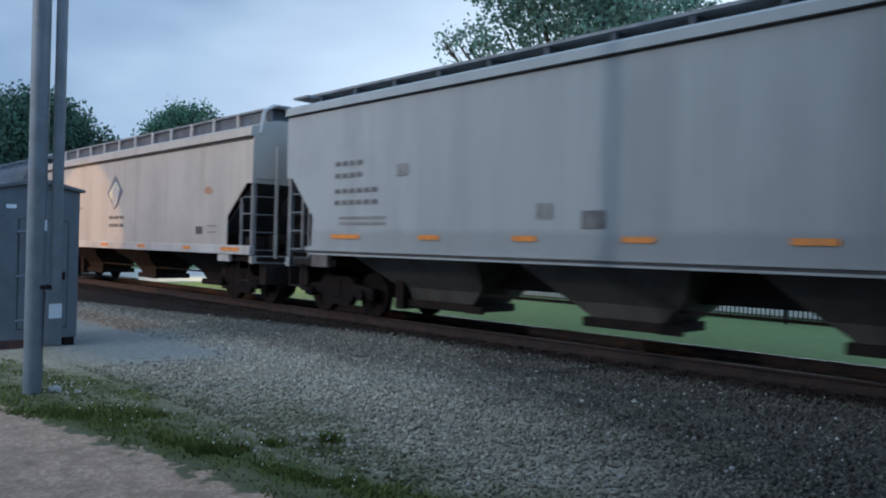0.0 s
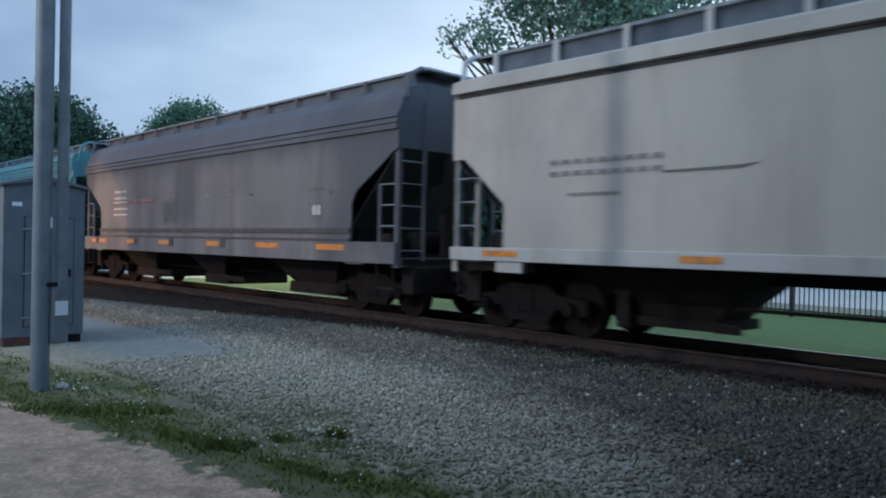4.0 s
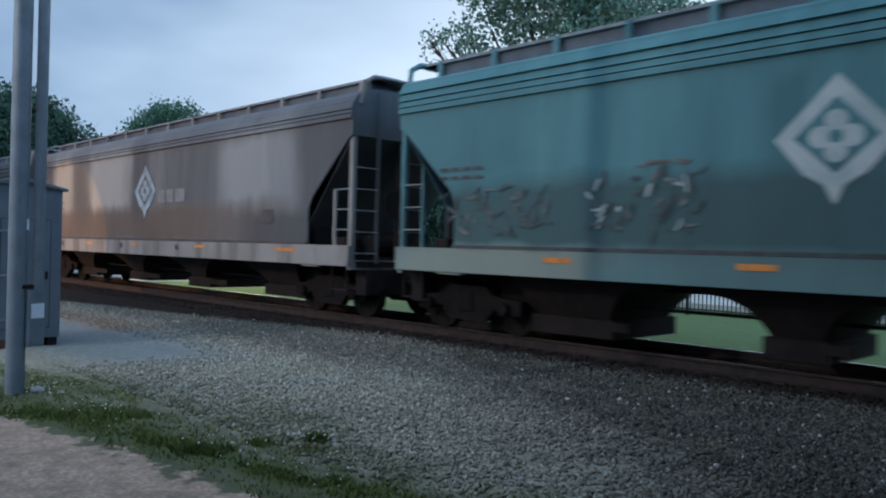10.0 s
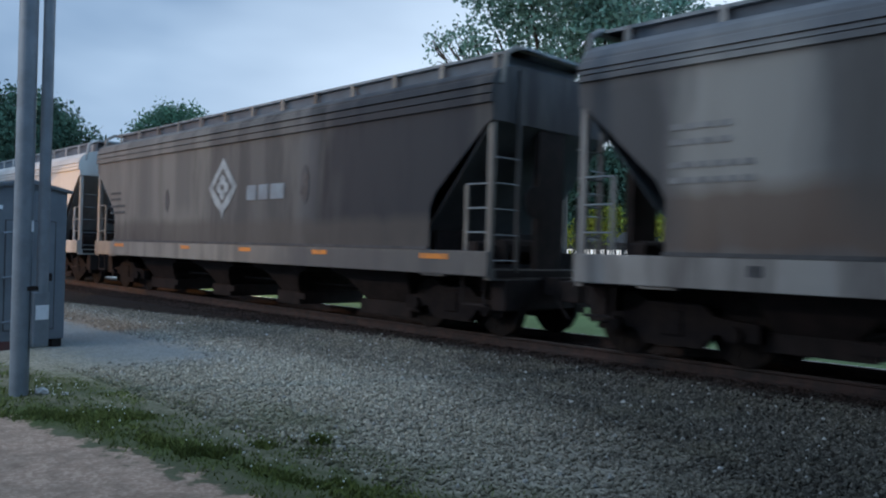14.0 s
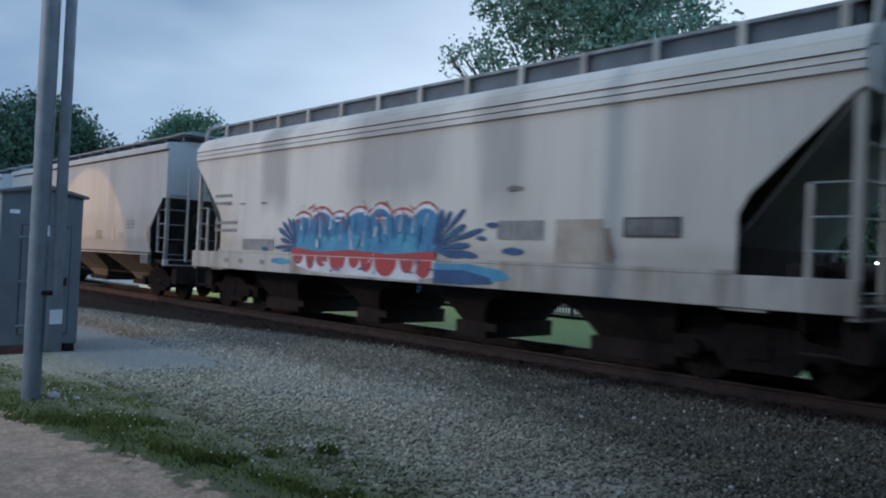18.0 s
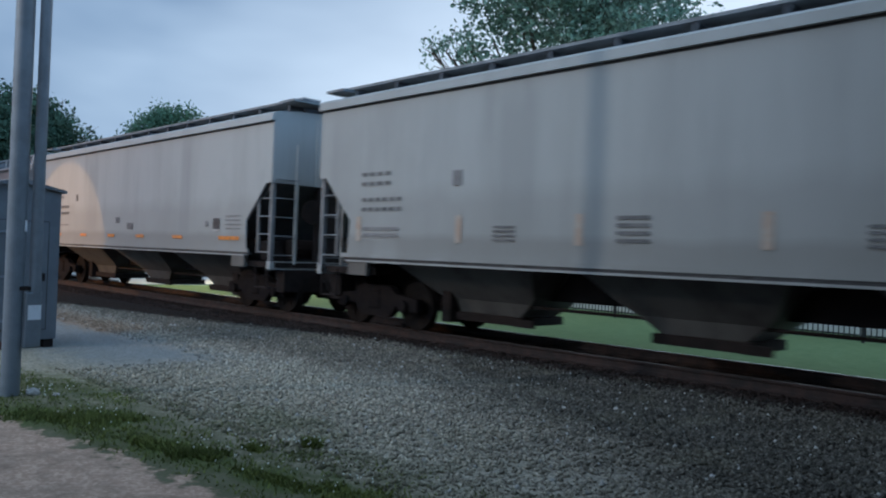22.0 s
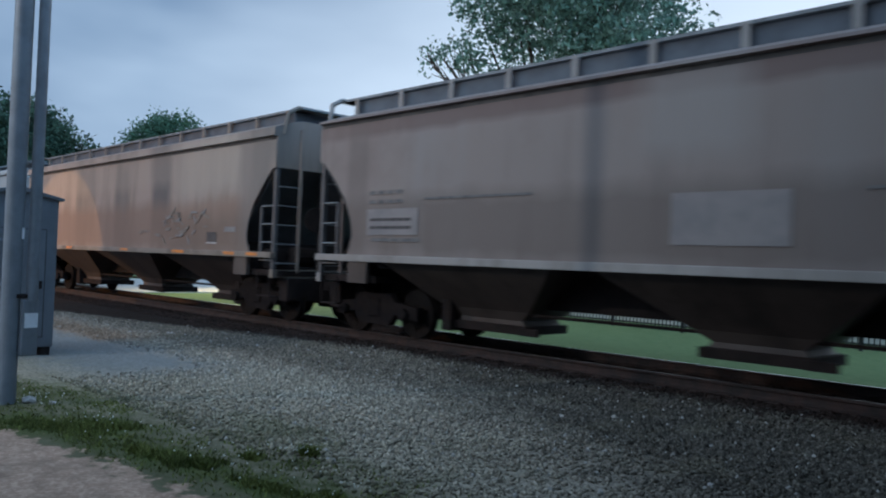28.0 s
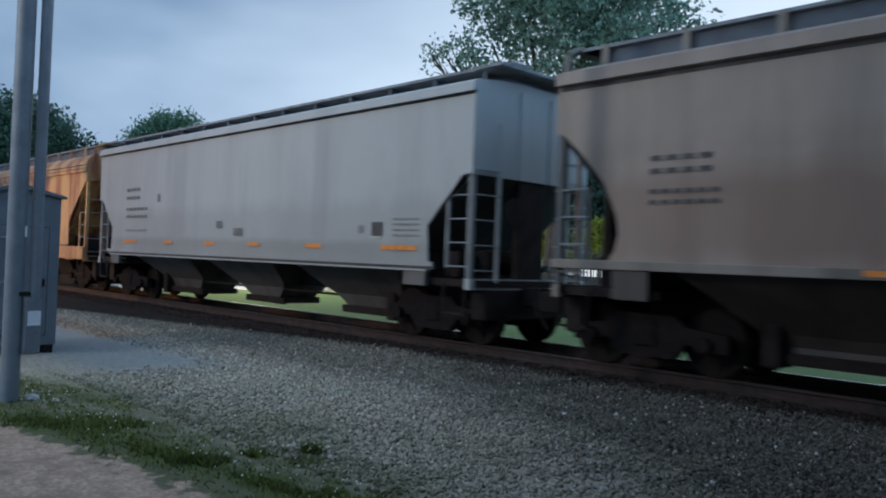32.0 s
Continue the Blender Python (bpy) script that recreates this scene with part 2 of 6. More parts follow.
def ground_material(name="ground", island=0.0):
    """One sheet of ground: gravel by the track, a worn drive, grass between and lawn beyond, by their own outlines."""
    m = bpy.data.materials.new(name)
    m.use_nodes = True
    nt = m.node_tree
    n, l = nt.nodes.new, nt.links.new
    b = nt.nodes["Principled BSDF"]
    b.inputs["Roughness"].default_value = 0.95
    b.inputs["Specular IOR Level"].default_value = 0.15
    co = n("ShaderNodeTexCoord")

    def noise_(sc, det=5.0, rough=0.6):
        t = n("ShaderNodeTexNoise")
        t.inputs["Scale"].default_value, t.inputs["Detail"].default_value, t.inputs["Roughness"].default_value = sc, det, rough
        l(co.outputs["Object"], t.inputs["Vector"])
        return t.outputs["Fac"]

    def mix(f, a, c):
        x = n("ShaderNodeMix")
        x.data_type = "RGBA"
        for key, v in (("Factor", f), ("A", a), ("B", c)):
            if isinstance(v, tuple):
                x.inputs[key].default_value = (*v, 1)
            else:
                l(v, x.inputs[key])
        return x.outputs["Result"]

    def ranged(v, lo, hi, a=0.0, c=1.0):
        r = n("ShaderNodeMapRange")
        r.inputs["From Min"].default_value, r.inputs["From Max"].default_value = lo, hi
        r.inputs["To Min"].default_value, r.inputs["To Max"].default_value = a, c
        l(v, r.inputs["Value"])
        return r.outputs["Result"]

    def math_(op, a, c, clamp=False):
        x = n("ShaderNodeMath")
        x.operation, x.use_clamp = op, clamp
        for i, v in enumerate((a, c)):
            if isinstance(v, float):
                x.inputs[i].default_value = v
            else:
                l(v, x.inputs[i])
        return x.outputs[0]

    sep = n("ShaderNodeSeparateXYZ")
    l(co.outputs["Object"], sep.inputs[0])
    X, Y = sep.outputs["X"], sep.outputs["Y"]
    fine, mid, broad = noise_(55.0, 3.0, 0.7), noise_(4.0), noise_(0.7)
    cell = n("ShaderNodeTexVoronoi")
    cell.inputs["Scale"].default_value = 34.0
    l(co.outputs["Object"], cell.inputs["Vector"])
    grit = n("ShaderNodeSeparateColor")
    l(cell.outputs["Color"], grit.inputs[0])
    # each small stone its own tone, dark in the crevices
    fine = math_("ADD", math_("MULTIPLY", grit.outputs[0], 0.38), math_("MULTIPLY", fine, 0.62))
    fine = math_("SUBTRACT", math_("ADD", fine, 0.06), math_("MULTIPLY", cell.outputs["Distance"], 0.22))
    gravel = mix(ranged(fine, 0.35, 0.65), (0.285, 0.262, 0.213), (0.55, 0.505, 0.415))
    # pale fine stone near the drive gives way to dark coarse ballast
    # its slant along x also paints in the dimmer light at the right
    coarse = ranged(math_("ADD", math_("MULTIPLY", X, 0.5), math_("ADD", Y, ranged(broad, 0.3, 0.7, -0.8, 0.8))), 2.2, 4.8)
    # and to a sooty strip along the track
    coarse = math_("MAXIMUM", coarse, ranged(math_("ADD", Y, ranged(mid, 0.25, 0.75, -0.5, 0.5)), 6.2, 7.4, 0.0, 0.75))
    gravel = mix(coarse, gravel, mix(ranged(fine, 0.35, 0.65), (0.050, 0.046, 0.039), (0.150, 0.140, 0.120)))
    gravel = mix(ranged(noise_(1.3), 0.50, 0.72, 0.0, 0.40), gravel, (0.20, 0.185, 0.135))
    drive = mix(ranged(fine, 0.3, 0.7), (0.40, 0.275, 0.205), (0.60, 0.44, 0.335))
    drive = mix(ranged(mid, 0.45, 0.70, 0.0, 0.75), drive, (0.225, 0.165, 0.125))
    drive = mix(ranged(noise_(1.1), 0.48, 0.66, 0.0, 0.45), drive, (0.25, 0.195, 0.15))
    grass = mix(ranged(mid, 0.35, 0.65), (0.072, 0.088, 0.040), (0.135, 0.138, 0.080))
    grass = mix(ranged(noise_(25.0), 0.4, 0.65, 0.0, 0.5), grass, (0.155, 0.135, 0.095))
    lawn = mix(ranged(mid, 0.3, 0.7), (0.125, 0.185, 0.075), (0.165, 0.225, 0.10))
    ash = mix(ranged(fine, 0.3, 0.7), (0.19, 0.20, 0.20), (0.28, 0.295, 0.295))
    # edges wander by noise
    wob = ranged(mid, 0.25, 0.75, -0.45, 0.45)
    wob2 = ranged(broad, 0.3, 0.7, -0.5, 0.5)
    # the drive lies nearer than the line through (-9, 2.1) and (-4.5, 2.8)
    edge = math_("ADD", math_("MULTIPLY", X, -0.14), Y)
    drive_edge = ranged(math_("ADD", edge, math_("MULTIPLY", wob, 0.6)), 3.45, 3.35)
    grass_edge = ranged(math_("ADD", edge, math_("ADD", wob, wob2)), 5.1, 3.9)
    ash_edge = math_("MULTIPLY", ranged(math_("ADD", X, wob), -9.9, -11.4), ranged(math_("ADD", Y, wob), 3.4, 4.4))
    ash_edge = math_("MULTIPLY", ash_edge, ranged(math_("ADD", Y, wob), 6.6, 5.6))
    lawn_edge = ranged(math_("ADD", Y, math_("MULTIPLY", wob, 0.5)), 11.9, 12.3)
    rusty = mix(ranged(fine, 0.35, 0.65), (0.010, 0.008, 0.007), (0.032, 0.024, 0.021))
    bed_near = math_("ADD", math_("ADD", Y, math_("MULTIPLY", wob, 0.5)), math_("MULTIPLY", math_("MINIMUM", math_("ADD", X, 11.0), 0.0), -0.18))
    bed_edge = math_("MULTIPLY", ranged(bed_near, 9.2, 9.65), ranged(Y, 13.0, 12.4))
    c = mix(ash_edge, gravel, ash)
    # warm patch beyond the cabinet: lamplight put into the ground colour
    warm = math_("MULTIPLY", ranged(math_("ADD", X, wob), -14.3, -15.0), ranged(math_("ADD", Y, wob), 5.5, 5.9))
    warm = math_("MULTIPLY", warm, ranged(math_("ADD", Y, wob), 7.0, 6.4))
    c = mix(warm, c, mix(ranged(fine, 0.3, 0.7), (0.20, 0.155, 0.115), (0.34, 0.27, 0.205)))
    c = mix(bed_edge, c, rusty)
    # weeds thin out into the gravel
    weeds = math_("MULTIPLY", ranged(math_("ADD", edge, math_("ADD", wob, wob2)), 6.6, 4.4, 0.0, 0.55), ranged(X, -3.6, -6.4))
    c = mix(weeds, c, mix(ranged(fine, 0.35, 0.65), (0.105, 0.105, 0.060), (0.215, 0.205, 0.135)))
    c = mix(grass_edge, c, grass)
    # lusher stretches of grass
    lush = None
    for cx, cy, rx, ry, most in ((-8.1, 2.40, 0.55, 0.34, 1.0), (-7.65, 2.98, 0.50, 0.30, 1.0), (-6.2, 2.98, 0.50, 0.24, 1.0), (-5.8, 3.06, 0.34, 0.20, 1.0), (-4.95, 3.18, 0.50, 0.20, 0.8),
                                 (-4.25, 3.42, 0.55, 0.20, 0.8), (-9.4, 3.35, 1.2, 0.45, 0.4), (-9.8, 2.2, 1.1, 0.35, 0.6), (-7.2, 2.75, 0.6, 0.3, 0.6), (-6.6, 4.3, 0.9, 0.3, 0.3)):
        u, v = math_("DIVIDE", math_("SUBTRACT", X, cx), rx), math_("DIVIDE", math_("SUBTRACT", Y, cy), ry)
        d = math_("ADD", math_("MULTIPLY", u, u), math_("MULTIPLY", v, v))
        d = ranged(math_("ADD", d, ranged(mid, 0.3, 0.7, -0.8, 0.8)), 1.8, 0.2, 0.0, most)
        lush = d if lush is None else math_("MAXIMUM", lush, d)
    c = mix(lush, c, mix(ranged(noise_(25.0), 0.35, 0.65), (0.055, 0.078, 0.022), (0.100, 0.125, 0.040)))
    c = mix(drive_edge, c, drive)
    c = mix(lawn_edge, c, lawn)
    if island:
        geo, hsv = n("ShaderNodeNewGeometry"), n("ShaderNodeHueSaturation")
        l(ranged(geo.outputs["Random Per Island"], 0.0, 1.0, 1 - island, 1 + island), hsv.inputs["Value"])
        l(c, hsv.inputs["Color"])
        c = hsv.outputs["Color"]
    l(c, b.inputs["Base Color"])
    bp = n("ShaderNodeBump")
    bp.inputs["Strength"].default_value, bp.inputs["Distance"].default_value = 0.6, 0.03
    l(fine, bp.inputs["Height"])
    l(bp.outputs["Normal"], b.inputs["Normal"])
    return m


# ---- building helpers ----
def mesh_from(name, verts, faces, material=None):
    me = bpy.data.meshes.new(name)
    me.from_pydata([tuple(v) for v in verts], [], [tuple(f) for f in faces])
    if material:
        me.materials.append(material)
    return me


def part(name, bm, material, parent, label="", where=None):
    """Links a bmesh as one mesh object under a thing or a part."""
    me = bpy.data.meshes.new(name)
    bm.normal_update()
    bm.to_mesh(me)
    bm.free()
    me.materials.append(material)
    ob = new(name, me)
    ob.parent = parent
    if where is not None:
        ob.matrix_basis = where
    if label:
        tagged(ob, label)
    return ob


def thing(name, where, label, category, group="", kind=""):
    ob = new(name)
    ob.matrix_basis = where
    return tagged(ob, label, category, group, kind)


def add_box(bm, x0, x1, y0, y1, z0, z1, bevel=0.0):
    vs = [bm.verts.new(p) for p in ((x0, y0, z0), (x1, y0, z0), (x1, y1, z0), (x0, y1, z0), (x0, y0, z1), (x1, y0, z1), (x1, y1, z1), (x0, y1, z1))]
    fs = [bm.faces.new([vs[i] for i in f]) for f in ((3, 2, 1, 0), (4, 5, 6, 7), (0, 1, 5, 4), (1, 2, 6, 5), (2, 3, 7, 6), (3, 0, 4, 7))]
    if bevel:
        bmesh.ops.bevel(bm, geom=list({e for f in fs for e in f.edges}), offset=bevel, segments=2, affect="EDGES", profile=0.5)
    return bm


def boxed(*args):
    return add_box(bmesh.new(), *args)


def add_prism(bm, outline, y0, y1):
    """An outline in x and z pushed from y0 to y1."""
    a = [bm.verts.new((x, y0, z)) for x, z in outline]
    b = [bm.verts.new((x, y1, z)) for x, z in outline]
    bm.faces.new(a)
    bm.faces.new(b[::-1])
    for i in range(len(a)):
        j = (i + 1) % len(a)
        bm.faces.new((a[j], a[i], b[i], b[j]))
    bmesh.ops.recalc_face_normals(bm, faces=bm.faces[:])
    return bm


def prism(outline, y0, y1):
    return add_prism(bmesh.new(), outline, y0, y1)


def add_sweep(bm, section, x0, x1, closed=True):
    """A section in y and z pushed along x."""
    a = [bm.verts.new((x0, y, z)) for y, z in section]
    b = [bm.verts.new((x1, y, z)) for y, z in section]
    for i in range(len(a) if closed else len(a) - 1):
        j = (i + 1) % len(a)
        bm.faces.new((a[i], a[j], b[j], b[i]))
    if closed:
        bm.faces.new(a[::-1])
        bm.faces.new(b)
    bmesh.ops.recalc_face_normals(bm, faces=bm.faces[:])
    return bm


def sweep(section, x0, x1, closed=True):
    return add_sweep(bmesh.new(), section, x0, x1, closed)


def add_tube(bm, p, q, r, sides=8, r2=None):
    p, q = Vector(p), Vector(q)
    turn = (q - p).to_track_quat("Z", "Y").to_matrix()
    rings = []
    for c, rad in ((p, r), (q, r if r2 is None else r2)):
        rings.append([bm.verts.new(c + turn @ Vector((rad * math.cos(k * math.tau / sides), rad * math.sin(k * math.tau / sides), 0))) for k in range(sides)])
    for k in range(sides):
        j = (k + 1) % sides
        bm.faces.new((rings[0][k], rings[0][j], rings[1][j], rings[1][k]))
    bm.faces.new(rings[0][::-1])
    bm.faces.new(rings[1])
    return bm


def tube(p, q, r, sides=8, r2=None):
    return add_tube(bmesh.new(), p, q, r, sides, r2)


def heap(name, verts, tris, material):
    """A mesh out of arrays: verts (n, 3), faces (m, k)."""
    me = bpy.data.meshes.new(name)
    k = tris.shape[1]
    me.vertices.add(len(verts))
    me.vertices.foreach_set("co", np.asarray(verts, np.float32).ravel())
    me.loops.add(tris.size)
    me.loops.foreach_set("vertex_index", tris.astype(np.int32).ravel())
    me.polygons.add(len(tris))
    me.polygons.foreach_set("loop_start", np.arange(0, tris.size, k, dtype=np.int32))
    me.update(calc_edges=True)
    me.materials.append(material)
    return me


# ---- the lie of the land ----
RAIL_Z, TRACK_Y = 0.25, 10.9


def land(x, y):
    """Height of the ground: nearly level, the ballast bed raised a little, lawn lower beyond."""
    d = abs(y - TRACK_Y)
    bed = 0.062 * max(0.0, min(1.0, (2.6 - d) / 1.1))
    return bed + (0.0 if y < 12 else -0.04 * min(1.0, (y - 12) / 4))


def build_ground():
    xs = sorted(set([-1500, -700, -300, -150, -90] + list(np.arange(-60, 12.1, 1.0)) + [20, 40, 90, 200, 600, 1500]))
    ys = sorted(set([-1200, -400, -120, -40, -15] + list(np.arange(-6, 30.1, 0.6)) + [36, 50, 80, 150, 400, 1500]))
    verts = [(x, y, land(x, y)) for y in ys for x in xs]
    w = len(xs)
    faces = [(j * w + i, j * w + i + 1, (j + 1) * w + i + 1, (j + 1) * w + i) for j in range(len(ys) - 1) for i in range(w - 1)]
    ob = new("ground", mesh_from("ground", verts, faces, ground_material()))
    return tagged(ob, "flat gravel, worn drive, patchy grass and lawn", "ground", kind="structure")


build_ground()

# ---- the track ----
# near rail head: the dark train it mirrors is painted into its colour
RAIL_SHADED = shade("rail_head_rusty", (0.05, 0.04, 0.036), 0.6, 0.3, (0.03, 0.024, 0.022), 3.0)

def rail_section(y):
    half = [(0.075, 0.0), (0.075, 0.012), (0.02, 0.03), (0.009, 0.05), (0.009, 0.125), (0.036, 0.14), (0.036, 0.170)]
    pts = half + [(-a, z) for a, z in half[::-1]]
    return [(y + a, z - 0.172) for a, z in pts]


def build_track():
    track = thing("railway_track", pose(0, TRACK_Y, RAIL_Z), "single railway track of rusty rails on dark wooden ties", "railway track", kind="structure")
    for y in (-0.7525, 0.7525):
        r = part("rail", sweep(rail_section(y), -260, 70), RAIL_SIDE, track, "rusty steel rail with a shiny top")
        part("rail_head", boxed(-260, 70, y - 0.033, y + 0.033, -0.0015, 0.0015), RAIL_TOP if y > 0 else RAIL_SHADED, r, "polished running surface")
    random.seed(4)
    tie = mesh_from("tie", *box_data(0.115, 1.3, 0.09), TIE)
    plate = mesh_from("tie_plate", *box_data(0.09, 0.16, 0.012), RAIL_SIDE)
    far_v, far_f = [], []
    bv, bf = box_data(0.115, 1.3, 0.09)
    for i in range(-440, 130):
        x = i * 0.52 + random.uniform(-0.03, 0.03)
        m = pose(x, random.uniform(-0.06, 0.06), -0.27 + random.uniform(-0.012, 0.006), 0, 0, random.uniform(-1.2, 1.2))
        if -60 < x < 8:
            o = new("tie", tie)
            o.parent, o.matrix_basis = track, m
            for y in (-0.7525, 0.7525):
                p = new("tie_plate", plate)
                p.parent, p.matrix_basis = o, pose(0, y, 0.094)
        else:
            k = len(far_v)
            far_v += [m @ Vector(v) for v in bv]
            far_f += [[k + j for j in f] for f in bf]
    o = new("far_ties", mesh_from("far_ties", far_v, far_f, TIE))
    o.parent = track
    tagged(o, kind="stuff")


def box_data(a, b, c):
    v = [(x, y, z) for z in (-c, c) for y in (-b, b) for x in (-a, a)]
    return v, [(0, 2, 3, 1), (4, 5, 7, 6), (0, 1, 5, 4), (2, 6, 7, 3), (0, 4, 6, 2), (1, 3, 7, 5)]


build_track()


def scatter_stones():
    """Crushed stone: thousands of small uneven octahedra, thickest on the ballast shoulder."""
    rng = np.random.default_rng(7)
    n = 150000
    x = -1.0 - 25.0 * rng.random(n) ** 1.25
    y = 3.6 + 5.95 * rng.random(n)
    edge = y - 0.14 * x
    shoulder = 9.5 + 0.18 * np.minimum(x + 11.0, 0.0) + 0.12 * rng.standard_normal(n)
    keep = (y < shoulder) & (edge > 4.55 + 0.5 * rng.standard_normal(n)) & ((x > -10.6 + 0.25 * rng.standard_normal(n)) | (y > 6.1 + 0.2 * rng.standard_normal(n)))
    # stones lie thinner over trodden dust
    dust = np.sin(0.9 * x + 1.7 * np.sin(0.8 * y)) * np.sin(1.1 * y + 0.6 * x + 1.0)
    keep &= rng.random(n) < np.clip(0.72 + 0.35 * dust + 0.25 * (y > 7), 0.35, 1.0)
    x, y = x[keep], y[keep]
    n = len(x)
    size = 0.011 + 0.030 * rng.random(n) ** 2.0 + 0.016 * np.clip((y - 5.5) / 2, 0, 1) * rng.random(n)
    z = np.array([land(p, q) for p, q in zip(x, y)])
    octa = np.array([(1, 0, 0), (0, 1, 0), (-1, 0, 0), (0, -1, 0), (0, 0, 0.75), (0, 0, -0.75)], float)
    tri = np.array([(0, 1, 4), (1, 2, 4), (2, 3, 4), (3, 0, 4), (1, 0, 5), (2, 1, 5), (3, 2, 5), (0, 3, 5)])
    v = octa[None] * size[:, None, None] * (0.65 + 0.7 * rng.random((n, 6, 1)))
    a = rng.random(n) * math.tau
    c, s = np.cos(a)[:, None], np.sin(a)[:, None]
    vx, vy = v[..., 0] * c - v[..., 1] * s * 0.7, v[..., 0] * s + v[..., 1] * c * 0.7
    verts = np.stack([vx + x[:, None], vy + y[:, None], v[..., 2] + z[:, None] + 0.006], -1)
    loose = ground_material("loose_stone", 0.38)
    pale = rng.random(n) < 0.016
    quartz = shade("pale_chip", (0.38, 0.375, 0.35), 0.85, 0.0, (0.27, 0.265, 0.25), 14.0, island=0.3)
    for name, pick, material, label in (("ballast_gravel", (y < 7.0) & ~pale, loose, "grey crushed stone beside the drive"), ("coarse_ballast", (y >= 7.0) & ~pale, loose, "coarse crushed stone beside the track"),
                                        ("pale_chippings", pale, quartz, "pale stone chips among the gravel")):
        m = int(pick.sum())
        faces = (tri[None] + 6 * np.arange(m)[:, None, None]).reshape(-1, 3)
        tagged(new(name, heap(name, verts[pick].reshape(-1, 3), faces, material)), label, "gravel", kind="stuff")


scatter_stones()


def scatter_bed():
    """Dark rusty ballast packed round and over the ties."""
    rng = np.random.default_rng(17)
    n = 46000
    x = -0.5 - 34.0 * rng.random(n) ** 1.2
    y = 9.05 + 3.2 * rng.random(n) ** 1.35
    keep = (np.abs(np.abs(y - TRACK_Y) - 0.7525) > 0.09) & (y > 9.3 + 0.18 * np.minimum(x + 11.0, 0.0) + 0.15 * rng.standard_normal(n))
    x, y = x[keep], y[keep]
    n = len(x)
    size = 0.018 + 0.026 * rng.random(n) ** 1.5
    z = np.array([land(p, q) for p, q in zip(x, y)]) + 0.012 * rng.random(n)
    octa = np.array([(1, 0, 0), (0, 1, 0), (-1, 0, 0), (0, -1, 0), (0, 0, 0.75), (0, 0, -0.75)], float)
    tri = np.array([(0, 1, 4), (1, 2, 4), (2, 3, 4), (3, 0, 4), (1, 0, 5), (2, 1, 5), (3, 2, 5), (0, 3, 5)])
    v = octa[None] * size[:, None, None] * (0.65 + 0.7 * rng.random((n, 6, 1)))
    verts = np.stack([v[..., 0] + x[:, None], v[..., 1] + y[:, None], v[..., 2] + z[:, None]], -1).reshape(-1, 3)
    faces = (tri[None] + 6 * np.arange(n)[:, None, None]).reshape(-1, 3)
    rusty = shade("rusty_ballast", (0.036, 0.026, 0.023), 0.95, 0.0, (0.020, 0.016, 0.015), 6.0, (0.055, 0.042, 0.036), 1.5, island=0.5, spec=0.1)
    tagged(new("track_ballast", heap("track_ballast", verts, faces, rusty)), "dark rusty crushed stone between the ties", "gravel", kind="stuff")


scatter_bed()


# ---- the train: covered hopper cars ----
SIDE, FLOOR = 1.60, 1.0


def travel(t):
    """Metres run by the train since the start."""
    return 5.86 * t + 0.0035 * t * t


def wheelset_mesh():
    if "wheelset" in bpy.data.meshes:
        return bpy.data.meshes["wheelset"]
    bm = bmesh.new()
    add_tube(bm, (0, -0.98, 0), (0, 0.98, 0), 0.075, 10)
    for s in (-1, 1):
        add_tube(bm, (0, s * 0.685, 0), (0, s * 0.72, 0), 0.483, 28)
        add_tube(bm, (0, s * 0.72, 0), (0, s * 0.82, 0), 0.457, 28)
        add_tube(bm, (0, s * 0.82, 0), (0, s * 0.86, 0), 0.16, 12)
        for k in range(6):
            a = k * math.tau / 6
            add_box(bm, 0.30 * math.cos(a) - 0.05, 0.30 * math.cos(a) + 0.05, s * 0.815, s * 0.832, 0.30 * math.sin(a) - 0.05, 0.30 * math.sin(a) + 0.05)
    me = bpy.data.meshes.new("wheelset")
    bm.to_mesh(me)
    bm.free()
    me.materials.append(WHEEL)
    return me


ROLLING = []


def build_truck(car, x):
    bm = boxed(-0.16, 0.16, -1.15, 1.15, 0.36, 0.72, 0.03)
    truck = part("truck", bm, TRUCK, car, "dark iron two-axle truck", pose(x, 0, 0))
    frame_line = [(-1.22, 0.36), (-1.22, 0.60), (-0.62, 0.66), (-0.42, 0.82), (0.42, 0.82), (0.62, 0.66), (1.22, 0.60), (1.22, 0.36),
                  (0.98, 0.36), (0.62, 0.44), (0.44, 0.22), (-0.44, 0.22), (-0.62, 0.44), (-0.98, 0.36)]
    for s in (-1, 1):
        part("side_frame", prism(frame_line, s * 0.96, s * 1.12), TRUCK, truck)
        bm = bmesh.new()
        for k in (-0.16, 0, 0.16):
            add_tube(bm, (k, s * 1.04, 0.24), (k, s * 1.04, 0.5), 0.06, 8)
        part("spring_group", bm, TRUCK, truck)
        for w in (-0.89, 0.89):
            part("bearing_cap", tube((w, s * 1.10, 0.457), (w, s * 1.22, 0.457), 0.11, 12), TRUCK, truck)
    for w in (-0.89, 0.89):
        o = new("wheelset", wheelset_mesh())
        o.parent, o.matrix_basis = truck, pose(w, 0, 0.457)
        ROLLING.append((o, w))
    part("brake_beam", boxed(-0.75, -0.6, -0.7, 0.7, 0.34, 0.42), TRUCK, truck)


